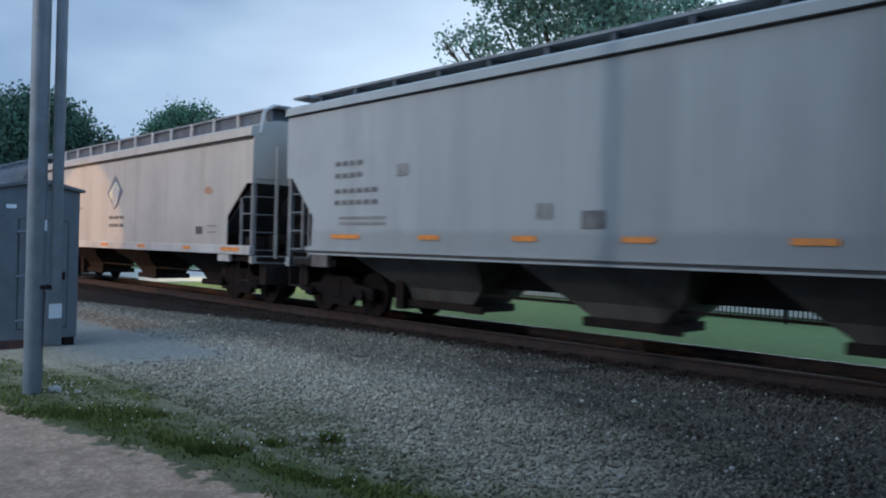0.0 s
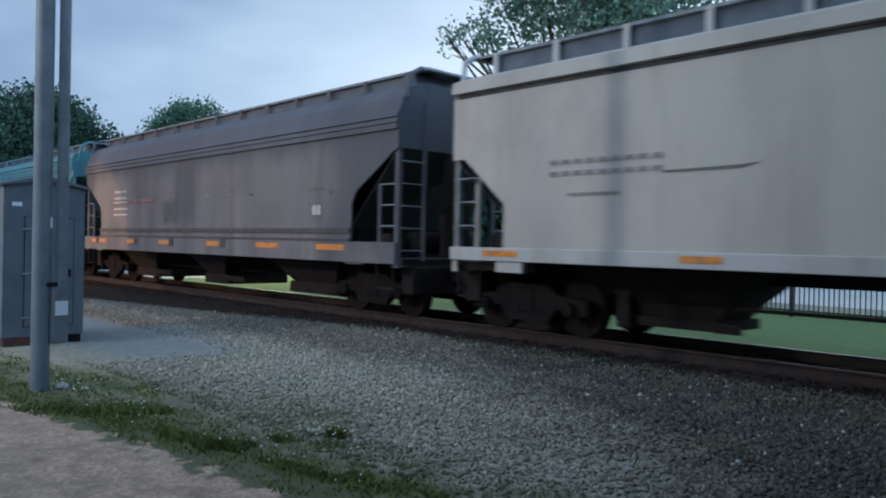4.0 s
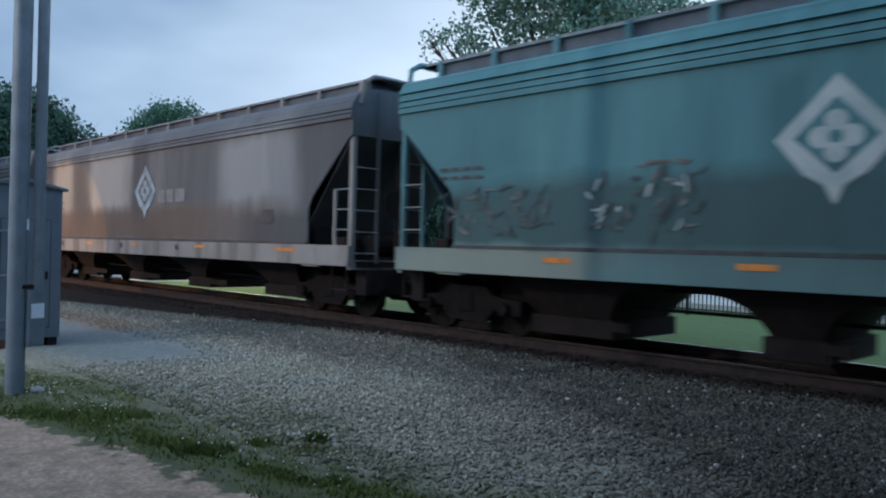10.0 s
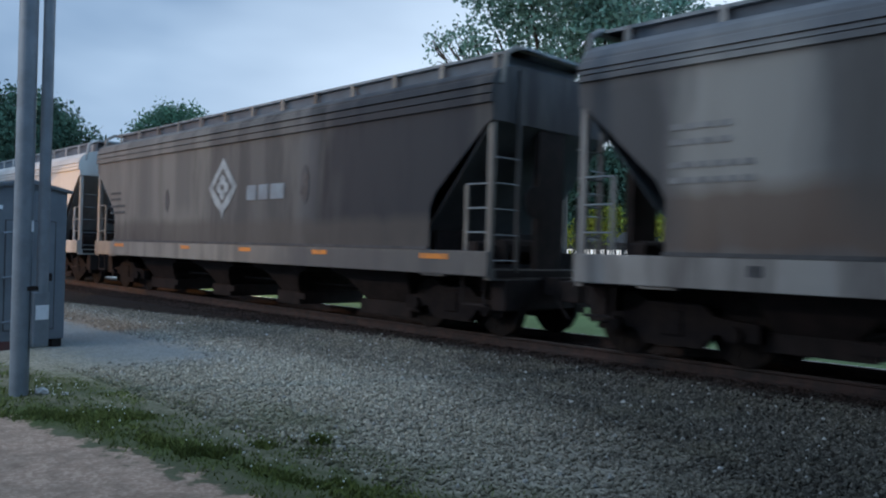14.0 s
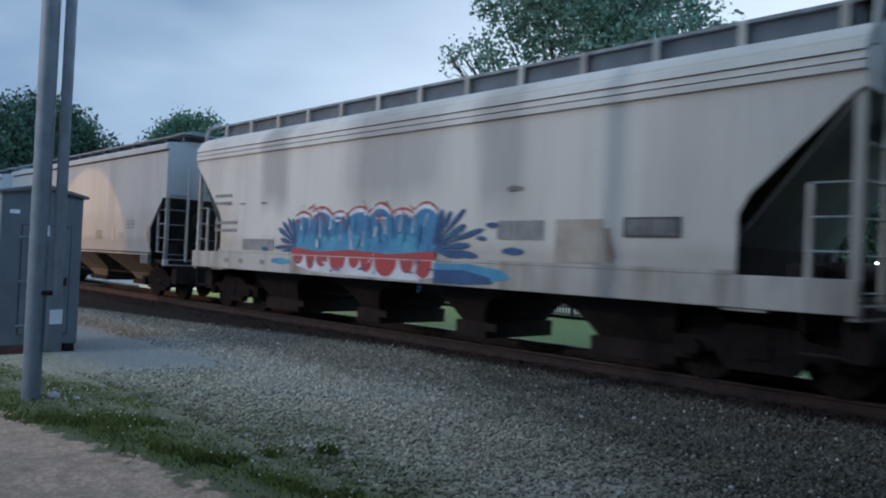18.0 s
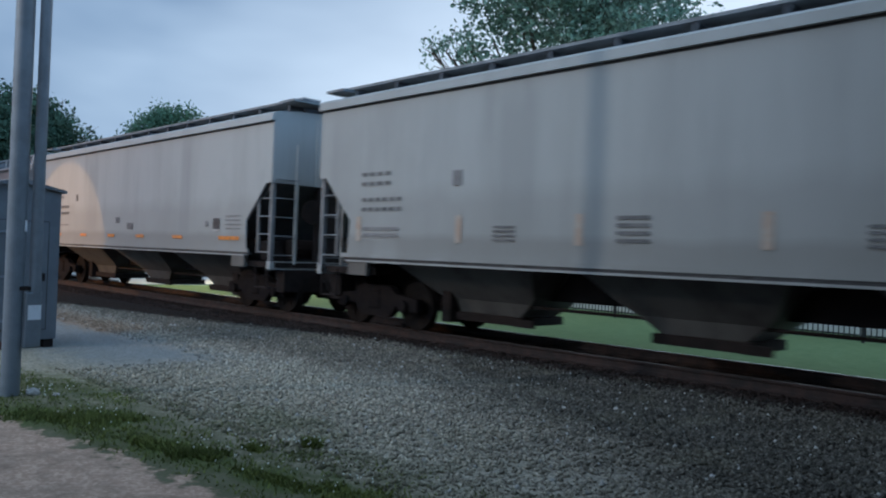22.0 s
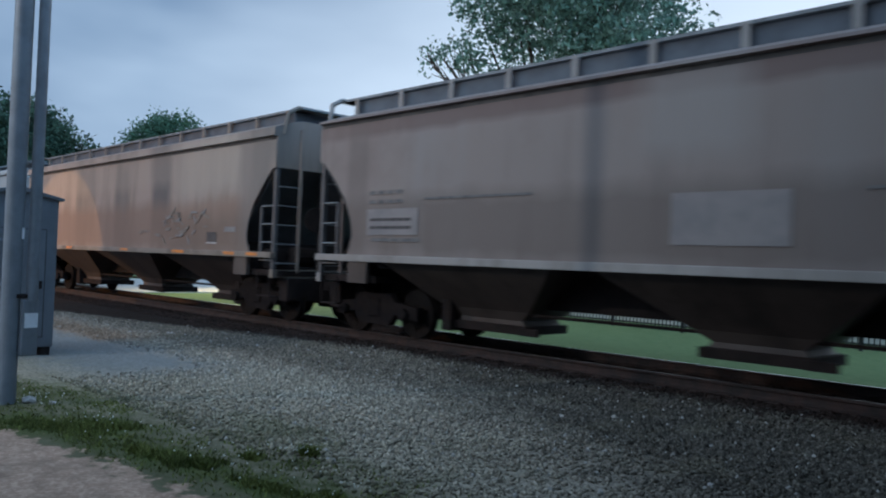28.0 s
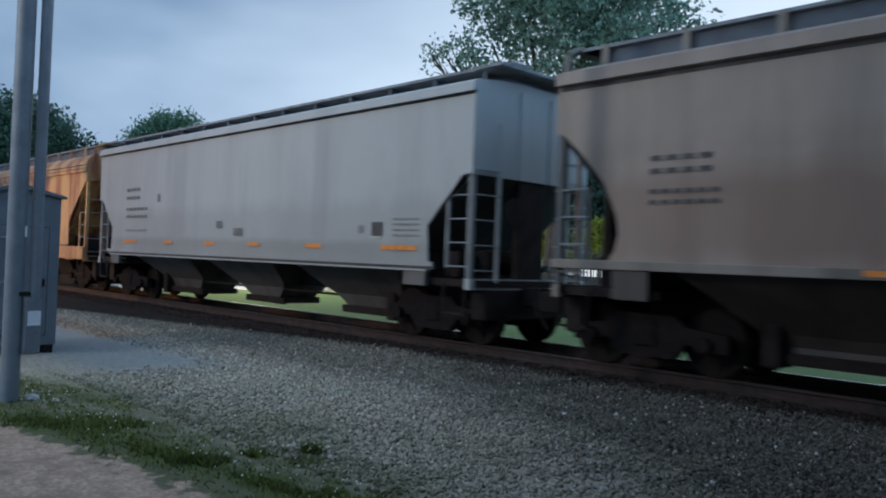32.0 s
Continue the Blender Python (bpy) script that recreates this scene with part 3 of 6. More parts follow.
def blocks(car, name, x, z, w, h, material, count=1, gap=0.3, y=0.012, label=""):
    """A row of plain blocks in the place of lettering; x runs back from the car's front end."""
    if name in ("data_line", "stencil_row", "scrawl"):
        count, gap = 1, 0.0
    step = w / count
    for k in range(count):
        a = car["half"] + x + k * step
        wide, y1 = step * (1 - gap), -SIDE - y
        if name in ("reporting_mark", "car_number", "logo_word"):
            # two plain bars in the place of a letter
            for low, high in ((0.0, 0.28), (0.72, 1.0)):
                part(name, boxed(a, a + wide, y1 - 0.004, y1, z + low * h, z + high * h), material, car, label)
        else:
            part(name, boxed(a, a + wide, y1 - 0.004, y1, z, z + h), material, car, label)


def patch(car, name, pts, material, y=0.012, label=""):
    """A flat painted shape on the near side; x runs back from the car's front end."""
    return part(name, prism([(car["half"] + x, z) for x, z in pts], -SIDE - y - 0.004, -SIDE - y), material, car, label)


def strokes(car, name, seed, x0, x1, z0, z1, count, coats, thick=(0.015, 0.04), y=0.012, steep=1.5):
    """Loose hand-drawn strokes: short bent ribbons of uneven width."""
    rng = random.Random(seed)
    for k in range(count):
        x, z, a = rng.uniform(x0, x1), rng.uniform(z0, z1), rng.uniform(-steep, steep)
        length, bend, wide = rng.uniform(0.08, 0.30), rng.uniform(-steep, steep), rng.uniform(*thick)
        upper, lower = [], []
        for i in range(6):
            f = i / 5
            w = wide * (0.35 + 1.3 * f * (1 - f))
            upper.append((x - w * math.sin(a), z + w * math.cos(a)))
            lower.append((x + w * math.sin(a), z - w * math.cos(a)))
            x, z, a = x + length / 5 * math.cos(a), z + length / 5 * math.sin(a), a + bend / 5
        patch(car, name, lower + upper[::-1], coats[k % len(coats)], y + 0.003 * (k % 5))


def oval(x, z, rx, rz, n=14, wave=0.0):
    return [(x + rx * math.cos(k * math.tau / n) * (1 + wave * math.sin(3 * k)), z + rz * math.sin(k * math.tau / n) * (1 + wave * math.cos(2 * k))) for k in range(n)]


def hopper_car(front, rear, kind, coat, sill_coat, label, top, eave, board, gaps, gap_form, shade_coat=None, posts=13, ribs=(), cut_top=None):
    """A covered hopper. kind: 'smooth' (plain sides, low roof), 'rail' (eave fascia, high running board), 'rib' (ribbed eave).
    top, eave, board: heights of the wall, the eave and the running board; gaps: the openings between the hopper bays, back from
    the front; gap_form: rows of height and half width of an opening; ribs: heights of the eave ribs, the lowest first;
    cut_top: height at which the side is cut away at the ends."""
    half = (front - rear) / 2
    u = (front + rear) / 2
    car = thing("hopper_car", pose(u, TRACK_Y, RAIL_Z), label, "freight car", "train of covered hopper cars")
    car["u"], car["half"] = u, half
    sill_top, sill_low = {"smooth": (1.42, 1.34), "rail": (1.40, 1.18), "rib": (1.45, 1.04), "round": (1.54, 1.41)}[kind]
    cut = {"smooth": [(0.0, 2.9), (-0.22, 2.9), (-1.05, 2.05), (-1.0, sill_top)],
           "rail": [(0.0, 2.88), (-0.28, 2.88), (-1.2, 2.1), (-1.2, sill_top)],
           "round": [(0.0, 3.40), (-0.14, 3.36), (-0.45, 3.08), (-0.86, 2.63), (-1.08, 2.18), (-1.13, 1.92), (-1.08, 1.7), (-0.98, sill_top)],
           "rib": [(0.0, (cut_top or 0.0)), (-0.12, (cut_top or 0.0) - 0.05), (-1.30, 2.45), (-1.44, 2.2), (-1.44, sill_top)]}[kind]
    low = cut[0][1]
    groove = {"smooth": 0.045, "rib": 0.0}.get(kind, 0.08)
    outline = [(half, low), (half, top - groove), (-half, top - groove)]
    outline += [(-half - x, z) for x, z in cut] + [(half + x, z) for x, z in cut[:0:-1]]
    for s in (-1, 1):
        part("side_wall", prism(outline, s * SIDE, s * (SIDE - 0.03)), coat, car)
        if groove:
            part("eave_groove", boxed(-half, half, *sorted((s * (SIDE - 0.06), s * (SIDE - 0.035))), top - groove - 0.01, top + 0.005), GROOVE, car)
        if kind == "smooth":
            part("eave_fascia", sweep([(s * SIDE, top), (s * (SIDE + 0.07), top), (s * (SIDE + 0.05), eave - 0.06), (s * (SIDE - 0.05), eave), (s * (SIDE - 0.12), eave - 0.05)], -half - 0.02, half + 0.02), coat, car)
            part("side_sill", boxed(-half + 0.85, half - 0.85, *sorted((s * SIDE, s * (SIDE + 0.05))), sill_low, sill_top), sill_coat, car)
            # the shade under the sill, put in as a black strip
            part("sill_shade_strip", boxed(-half + 0.85, half - 0.85, *sorted((s * (SIDE - 0.06), s * (SIDE + 0.02))), sill_low - 0.05, sill_low - 0.003), BLACKISH, car)
            part("sill_flange", boxed(-half + 1.0, half - 1.0, *sorted((s * (SIDE - 0.06), s * (SIDE + 0.04))), sill_low - 0.085, sill_low - 0.053), sill_coat, car)
        else:
            part("side_sill", boxed(-half, half, *sorted((s * (SIDE - 0.08), s * (SIDE + 0.045))), sill_low, sill_top, 0.012), sill_coat, car)
        if kind in ("rail", "round"):
            part("eave_fascia", sweep([(s * SIDE, top), (s * (SIDE + 0.07), top + 0.01), (s * (SIDE + 0.05), eave - 0.03), (s * (SIDE - 0.12), eave + 0.03), (s * (SIDE - 0.12), top)], -half, half), coat, car)
        if kind == "rib":
            for k, z in enumerate(ribs):
                rise_ = (ribs[k + 1] if k + 1 < len(ribs) else z + 0.14) - z
                part("eave_rib", sweep([(s * (SIDE - 0.02), z), (s * (SIDE + 0.055), z), (s * (SIDE + 0.05 - 0.02 * k), z + rise_ * 0.84), (s * (SIDE - 0.02), z + rise_ * 0.96)], -half, half), coat, car)
            # black here paints in the shadow line above the sill
            part("wall_foot", boxed(-half + 1.44, half - 1.44, *sorted((s * (SIDE - 0.01), s * (SIDE + 0.05))), sill_top + 0.003, sill_top + 0.055), CREAMSILL if coat is CREAM else BLACKISH, car)
            part("upper_wall", boxed(-half, half, *sorted((s * (SIDE - 0.05), s * (SIDE - 0.005))), top, ribs[-1] + 0.1), coat, car)
    # roof, arched between the eaves
    if kind == "smooth":
        side_line = [(SIDE - 0.05, eave - 0.02), (SIDE * 0.96, eave), (1.0, eave + 0.07), (0.4, eave + 0.10)]
    elif kind == "rib":
        knee = ribs[-1] + 0.13
        side_line = [(SIDE - 0.012, knee - 0.04), (SIDE - 0.03, knee + 0.05), (SIDE - 0.10, knee + 0.45 * (eave - knee)), (SIDE - 0.26, knee + 0.78 * (eave - knee)), (1.14, eave - 0.02), (0.9, eave + 0.02)]
    else:
        side_line = [(SIDE - 0.05, eave - 0.02), (SIDE - 0.12, eave + 0.03), (1.15, eave + 0.15), (0.9, eave + 0.19)]
    arch = [(-y, z) for y, z in side_line] + side_line[::-1]
    part("roof", sweep(arch, -half, half), coat, car)
    deck = arch[len(side_line) - 1][1]
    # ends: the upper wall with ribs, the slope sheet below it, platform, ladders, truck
    # this coat has the shade under the car put into its colour
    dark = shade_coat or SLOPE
    post_coat = sill_coat if kind == "rib" else POST_DARK if kind == "round" else POST
    for s in (-1, 1):
        end = s * half
        wall = part("end_wall", sweep([(-SIDE + 0.03, low), (-SIDE + 0.03, arch[0][1])] + arch[1:-1] + [(SIDE - 0.03, arch[-1][1]), (SIDE - 0.03, low)], *sorted((end + s * 0.004, end - s * 0.04))), coat, car)
        for y in (-0.42, 0.42) if kind in ("smooth", "rail") else ():
            part("end_stiffener", boxed(*sorted((end, end + s * 0.045)), y - 0.05, y + 0.05, low, eave - 0.05), coat, wall)
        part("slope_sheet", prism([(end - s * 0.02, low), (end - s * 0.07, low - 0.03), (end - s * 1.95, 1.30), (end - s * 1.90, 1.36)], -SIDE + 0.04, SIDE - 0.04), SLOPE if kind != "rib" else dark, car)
        part("end_platform", boxed(*sorted((end - s * 1.7, end + s * 0.02)), -1.45, 1.45, 1.02, 1.14), STEEL_DARK, car)
        part("bolster_web", boxed(*sorted((end - s * 1.52, end - s * 1.56)), -1.35, 1.35, 1.14, 1.95), STEEL_DARK, car)
        part("center_sill_end", boxed(*sorted((end - s * 2.6, end + s * 0.35)), -0.2, 0.2, 0.72, 1.02), STEEL_DARK, car)
        part("coupler", boxed(*sorted((end + s * 0.35, end + s * 0.78)), -0.22, 0.22, 0.62, 0.98, 0.03), STEEL_DARK, car)
        part("air_hose", tube((end + s * 0.3, -0.3, 0.8), (end + s * 0.6, -0.25, 0.35), 0.025, 6), STEEL_DARK, car)
        part("air_tank", tube((end - s * 0.55, -0.75, 1.45), (end - s * 0.55, 0.75, 1.45), 0.22, 12), STEEL_DARK, car)
        part("brake_box", boxed(*sorted((end - s * 0.95, end - s * 0.6)), -1.25, -0.85, 1.16, 1.62, 0.03), STEEL_DARK, car)
        part("upper_frame", boxed(*sorted((end - s * 0.03, end - s * 0.16)), -0.35, 0.35, 1.14, low + 0.01), STEEL_DARK, car)
        for side in (-1, 1):
            y = side * (SIDE - 0.04)
            post = part("corner_post", boxed(*sorted((end - s * 0.02, end - s * 0.12)), *sorted((y, y - side * 0.09)), 0.98, low + 0.05), post_coat, car)
            ladder = part("ladder", boxed(*sorted((end - s * 0.56, end - s * 0.62)), *sorted((y, y - side * 0.05)), sill_low, 2.55), post_coat, car)
            for k in range(4):
                z = 1.36 + 0.40 * k
                part("rung", tube((end - s * 0.05, y - side * 0.02, z), (end - s * 0.60, y - side * 0.02, z), 0.016, 6), RUNG, ladder)
            for k in range(5):
                z = 1.3 + 0.42 * k
                part("end_rung", tube((end + s * 0.04, side * 0.95, z), (end + s * 0.04, side * (SIDE - 0.08), z), 0.014, 6), RUNG, post)
            part("ladder_rail", boxed(*sorted((end + s * 0.0, end + s * 0.05)), *sorted((side * 0.93, side * 0.99)), 1.1, low + 0.9), coat, car)
            step_ = boxed(*sorted((end - s * 0.12, end - s * 0.64)), *sorted((y, y - side * 0.14)), 0.55, 0.58)
            for d in (0.13, 0.62):
                add_box(step_, *sorted((end - s * d, end - s * (d + 0.03))), *sorted((y, y - side * 0.03)), 0.55, 1.1)
            part("stirrup_step", step_, STEEL_DARK, car)
            part("jacking_pad", boxed(*sorted((end - s * 1.05, end - s * 1.62)), *sorted((side * (SIDE - 0.1), side * (SIDE + 0.01))), 1.0, sill_low, 0.01), sill_coat if kind == "rib" or kind == "rail" else dark, car)
        part("end_sill", boxed(*sorted((end, end - s * 0.12)), -SIDE + 0.02, SIDE - 0.02, 0.98, 1.16), sill_coat, car)
        part("draft_casting", boxed(*sorted((end + s * 0.02, end - s * 0.3)), -1.2, 1.2, 0.46, 0.978, 0.02), STEEL_DARK, car)
        part("brake_rigging", boxed(*sorted((end - s * 3.05, end - s * 2.8)), -0.75, 0.75, 0.22, 0.95, 0.03), STEEL_DARK, car)
        build_truck(car, end - s * 1.32)
    part("brake_wheel", tube((half + 0.06, -0.55, 2.3), (half + 0.1, -0.55, 2.3), 0.28, 18), STEEL_DARK, car)
    # running boards, brackets and the hatch trough
    if kind == "smooth":
        for s in (-1, 1):
            part("running_board", boxed(-half - 0.30, half + 0.30, *sorted((s * 0.60, s * 1.06)), board - 0.05, board), BOARD, car)
            for k in range(posts):
                x = -half + 0.35 + k * (2 * half - 0.7) / (posts - 1)
                part("board_bracket", boxed(x - 0.03, x + 0.03, *sorted((s * 0.64, s * 1.02)), eave + 0.02, board - 0.053), TROUGH, car)
    if kind != "smooth":
        for s in (-1, 1):
            part("running_board", boxed(-half - 0.15, half + 0.15, *sorted((s * 0.60, s * 1.04)), board - 0.05, board), BOARD, car)
            for k in range(posts):
                x = -half + 0.45 + k * (2 * half - 0.9) / (posts - 1)
                part("board_bracket", prism([(x - 0.05, deck - 0.05), (x + 0.05, deck - 0.05), (x + 0.05, board - 0.02), (x - 0.05, board - 0.02)], *sorted((s * 1.045, s * 1.075))), sill_coat, car)
        part("hatch_trough", boxed(-half + 0.3, half - 0.3, -0.95, 0.95, deck - 0.06, board - 0.053), TROUGH, car)
        for s in (-1, 1):
            hoop = bmesh.new()
            pts = [(s * half, -1.42, deck - 0.36), (s * (half + 0.02), -1.34, board - 0.16), (s * (half + 0.02), -1.1, board - 0.02), (s * (half + 0.02), 1.1, board - 0.02), (s * (half + 0.02), 1.34, board - 0.16), (s * half, 1.42, deck - 0.36)]
            for a, b in zip(pts, pts[1:]):
                add_tube(hoop, a, b, 0.05, 6)
            part("end_grab_hoop", hoop, sill_coat, car)
            part("end_board", boxed(*sorted((s * (half - 0.35), s * (half + 0.14))), -1.04, 1.04, board - 0.05, board - 0.01), BOARD, car)
    else:
        part("hatch_trough", boxed(-half + 0.35, half - 0.35, -0.58, 0.58, eave + 0.05, board - 0.02), TROUGH, car)
        for k in range(9):
            x = -half + 1.0 + k * (2 * half - 2.0) / 8
            part("hatch_latch", boxed(x - 0.16, x + 0.16, -0.66, -0.56, board + 0.003, board + 0.05, 0.01), BLACKISH, car)
        for s in (-1, 1):
            part("end_board", boxed(*sorted((s * (half - 0.3), s * (half + 0.30))), -1.3, 1.3, board - 0.11, board - 0.06), BOARD, car)
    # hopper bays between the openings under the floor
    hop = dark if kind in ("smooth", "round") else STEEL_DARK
    wedge = gap_form in (BROAD_GAP, UMBER_GAP)
    first, lean = (2.25, 0.42) if kind == "rib" and gap_form is not BROAD_GAP else (1.9, 1.05)
    edges = [first] + [-g for g in gaps] + [2 * half - first]
    spread_ = [(1.46, 0.32 if hop is dark else 0.0, SIDE - 0.03)]
    for z, w in gap_form:
        deep = max(0.5, 1.5 - (1.46 - z) * (0.62 if kind == "rib" else 1.12))
        spread_.append((z, w, deep))
    for i in range(len(edges) - 1):
        bm, rings = bmesh.new(), []
        for z, w, y in spread_:
            grow = (1.46 - z) * lean
            a = half - edges[i] - (grow if i == 0 else w)
            b = half - edges[i + 1] + (grow if i == len(edges) - 2 else w)
            rings.append([bm.verts.new(p) for p in ((b, -y, z), (a, -y, z), (a, y, z), (b, y, z))])
        for r0, r1 in zip(rings, rings[1:]):
            for k in range(4):
                bm.faces.new((r0[k], r0[(k + 1) % 4], r1[(k + 1) % 4], r1[k]))
        bm.faces.new(rings[0])
        bm.faces.new(rings[-1][::-1])
        bmesh.ops.recalc_face_normals(bm, faces=bm.faces[:])
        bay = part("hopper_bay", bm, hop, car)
        lo = rings and spread_[-1]
        a = half - edges[i] - (1.1 * lean if i == 0 else lo[1])
        b = half - edges[i + 1] + (1.1 * lean if i == len(edges) - 2 else lo[1])
        c, w = (a + b) / 2, abs(a - b) / 2
        broad, foot = (0.92, 0.13) if kind == "rib" else (0.60, 0.27)
        out, reach, head = 0.1, 0.40, 0.42
        if wedge:
            foot, out, reach, head = 0.25, 0.28, 1.25, 0.50
        part("outlet_gate", boxed(c - w - out, c + w + out, -broad, broad, foot, head, 0.015), STEEL_DARK, bay)
        part("gate_rack", boxed(c + w, c + w + reach, -broad - 0.06, -broad + 0.02, head - 0.15, head - 0.02), STEEL_DARK, bay)
    part("center_sill", boxed(-half + 2.0, half - 2.0, -0.26, 0.26, gap_form[0][0] - 0.06, 1.44), STEEL_DARK, car)
    part("brake_pipe", tube((-half + 1.5, -0.5, 0.62), (half - 1.5, -0.5, 0.62), 0.03, 6), STEEL_DARK, car)
    return car


POST = shade("ladder_post_paint", (0.19, 0.20, 0.21), 0.6, 0.0, (0.13, 0.138, 0.145), 3.0)
RUNG = shade("ladder_rung_steel", (0.24, 0.255, 0.27), 0.5, 0.2, (0.16, 0.17, 0.18), 6.0)
# eave groove: grime, with the overhang's shade put into the colour
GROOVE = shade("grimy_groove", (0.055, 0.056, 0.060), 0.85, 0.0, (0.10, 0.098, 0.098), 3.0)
POST_DARK = shade("ladder_post_dark", (0.085, 0.088, 0.095), 0.6, 0.0, (0.06, 0.062, 0.068), 3.0)
TROUGH = shade("hatch_trough_grey", (0.115, 0.138, 0.170), 0.7, 0.0, (0.08, 0.097, 0.122), 2.0)
# slope sheets: soot, with the end recess's shade painted in
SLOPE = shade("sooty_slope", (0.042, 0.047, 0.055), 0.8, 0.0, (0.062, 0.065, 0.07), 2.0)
BOARD = shade("board_grating", (0.24, 0.26, 0.28), 0.7, 0.1, (0.16, 0.175, 0.19), 4.0)


def reflectors(car, z, rows, h=0.085, y=0.014):
    for x, w in rows:
        a = car["half"] + x
        part("reflector", boxed(a, a + w, -SIDE - y - 0.006, -SIDE - y, z, z + h), ORANGE, car, "orange reflective strip")


GREY = paint("grey_paint", grime=0.92, base=(0.385, 0.408, 0.42), dirt=(0.285, 0.305, 0.315), rust=(0.31, 0.33, 0.345), streak=(0.5, 0.95), bands=((0.32, 0.34, 0.35), 0.46, 0.70),
             stain_and_light=[(4.0, 8.0, 1.4, 4.4, (0.215, 0.232, 0.25), 0.6), (-8.0, 8.0, 1.35, 1.75, (0.23, 0.24, 0.25), 0.5), (0.6, 1.4, 1.6, 4.2, (0.24, 0.255, 0.27), 0.5)])
PALE = paint("pale_grey_paint", grime=0.88, base=(0.455, 0.465, 0.46), dirt=(0.335, 0.342, 0.338), rust=(0.375, 0.382, 0.375), streak=(0.5, 0.95), bands=((0.385, 0.39, 0.38), 0.46, 0.70),
             stain_and_light=[(-8.0, 8.0, 1.35, 2.5, (0.32, 0.318, 0.305), 0.5), (-8.0, 8.0, 1.30, 1.75, (0.23, 0.222, 0.208), 0.5), (-3.0, -2.2, 1.6, 4.2, (0.28, 0.285, 0.28), 0.4), (3.4, 4.0, 1.6, 4.2, (0.28, 0.285, 0.285), 0.4)])
# hopper bay grey, with the shade under the floor painted in
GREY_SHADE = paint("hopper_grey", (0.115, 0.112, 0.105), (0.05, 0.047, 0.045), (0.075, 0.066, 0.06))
WHITE = paint("white_car_paint", (0.475, 0.44, 0.395), (0.29, 0.262, 0.235), (0.37, 0.338, 0.298), streak=(0.52, 0.9), blotch=(0.48, 0.66), bands=((0.33, 0.31, 0.29), 0.45, 0.75))
# blue top band and dark ends: sky cast and light falloff painted in
ROSE = paint("faded_rose_grey", grime=0.84, base=(0.190, 0.180, 0.190), dirt=(0.125, 0.12, 0.13), rust=(0.225, 0.205, 0.208), bands=((0.26, 0.235, 0.235), 0.48, 0.66),
             stain_and_light=[(-8.4, 8.4, 3.35, 4.8, (0.095, 0.105, 0.132), 0.8), (6.0, 8.6, 1.0, 4.6, (0.088, 0.092, 0.112), 0.8), (-1.3, -0.1, 1.85, 3.55, (0.085, 0.09, 0.10), 0.65), (2.0, 2.95, 2.6, 3.7, (0.105, 0.105, 0.12), 0.5),
                     (-4.7, -3.2, 2.5, 3.7, (0.09, 0.09, 0.102), 0.6), (-2.1, -1.2, 1.85, 2.5, (0.085, 0.09, 0.085), 0.65), (3.3, 4.3, 1.84, 2.3, (0.12, 0.12, 0.108), 0.5), (-7.8, -4.7, 1.8, 3.3, (0.25, 0.222, 0.215), 0.55),
                     (0.6, 5.8, 1.8, 3.2, (0.215, 0.195, 0.195), 0.5), (-8.6, -7.6, 2.6, 4.6, (0.06, 0.064, 0.078), 0.7)])
# dark upper front and rear: the right side's dimmer light, painted in
TEAL = paint("faded_teal_paint", grime=0.88, base=(0.122, 0.275, 0.30), dirt=(0.085, 0.185, 0.208), rust=(0.175, 0.335, 0.345), streak=(0.48, 0.8), bands=((0.08, 0.18, 0.205), 0.48, 0.75),
             stain_and_light=[(4.3, 8.6, 1.9, 4.4, (0.062, 0.165, 0.195), 0.55), (0.3, 8.7, 1.40, 2.7, (0.043, 0.072, 0.075), 0.85), (-8.5, 0.5, 1.40, 2.5, (0.055, 0.088, 0.09), 0.8), (0.74, 2.2, 1.65, 2.6, (0.15, 0.155, 0.135), 0.8),
                     (2.9, 4.2, 1.9, 2.75, (0.11, 0.125, 0.115), 0.7), (-1.6, -1.2, 2.6, 3.6, (0.06, 0.13, 0.15), 0.55), (-0.1, 0.5, 2.9, 4.1, (0.065, 0.15, 0.17), 0.5), (-8.4, -4.0, 0.95, 1.48, (0.31, 0.315, 0.26), 0.8),
                     (-4.0, 3.0, 0.95, 1.48, (0.15, 0.205, 0.195), 0.6), (-8.4, -5.2, 2.5, 4.4, (0.062, 0.15, 0.178), 0.55), (2.4, 2.7, 1.7, 4.0, (0.075, 0.165, 0.19), 0.5)])
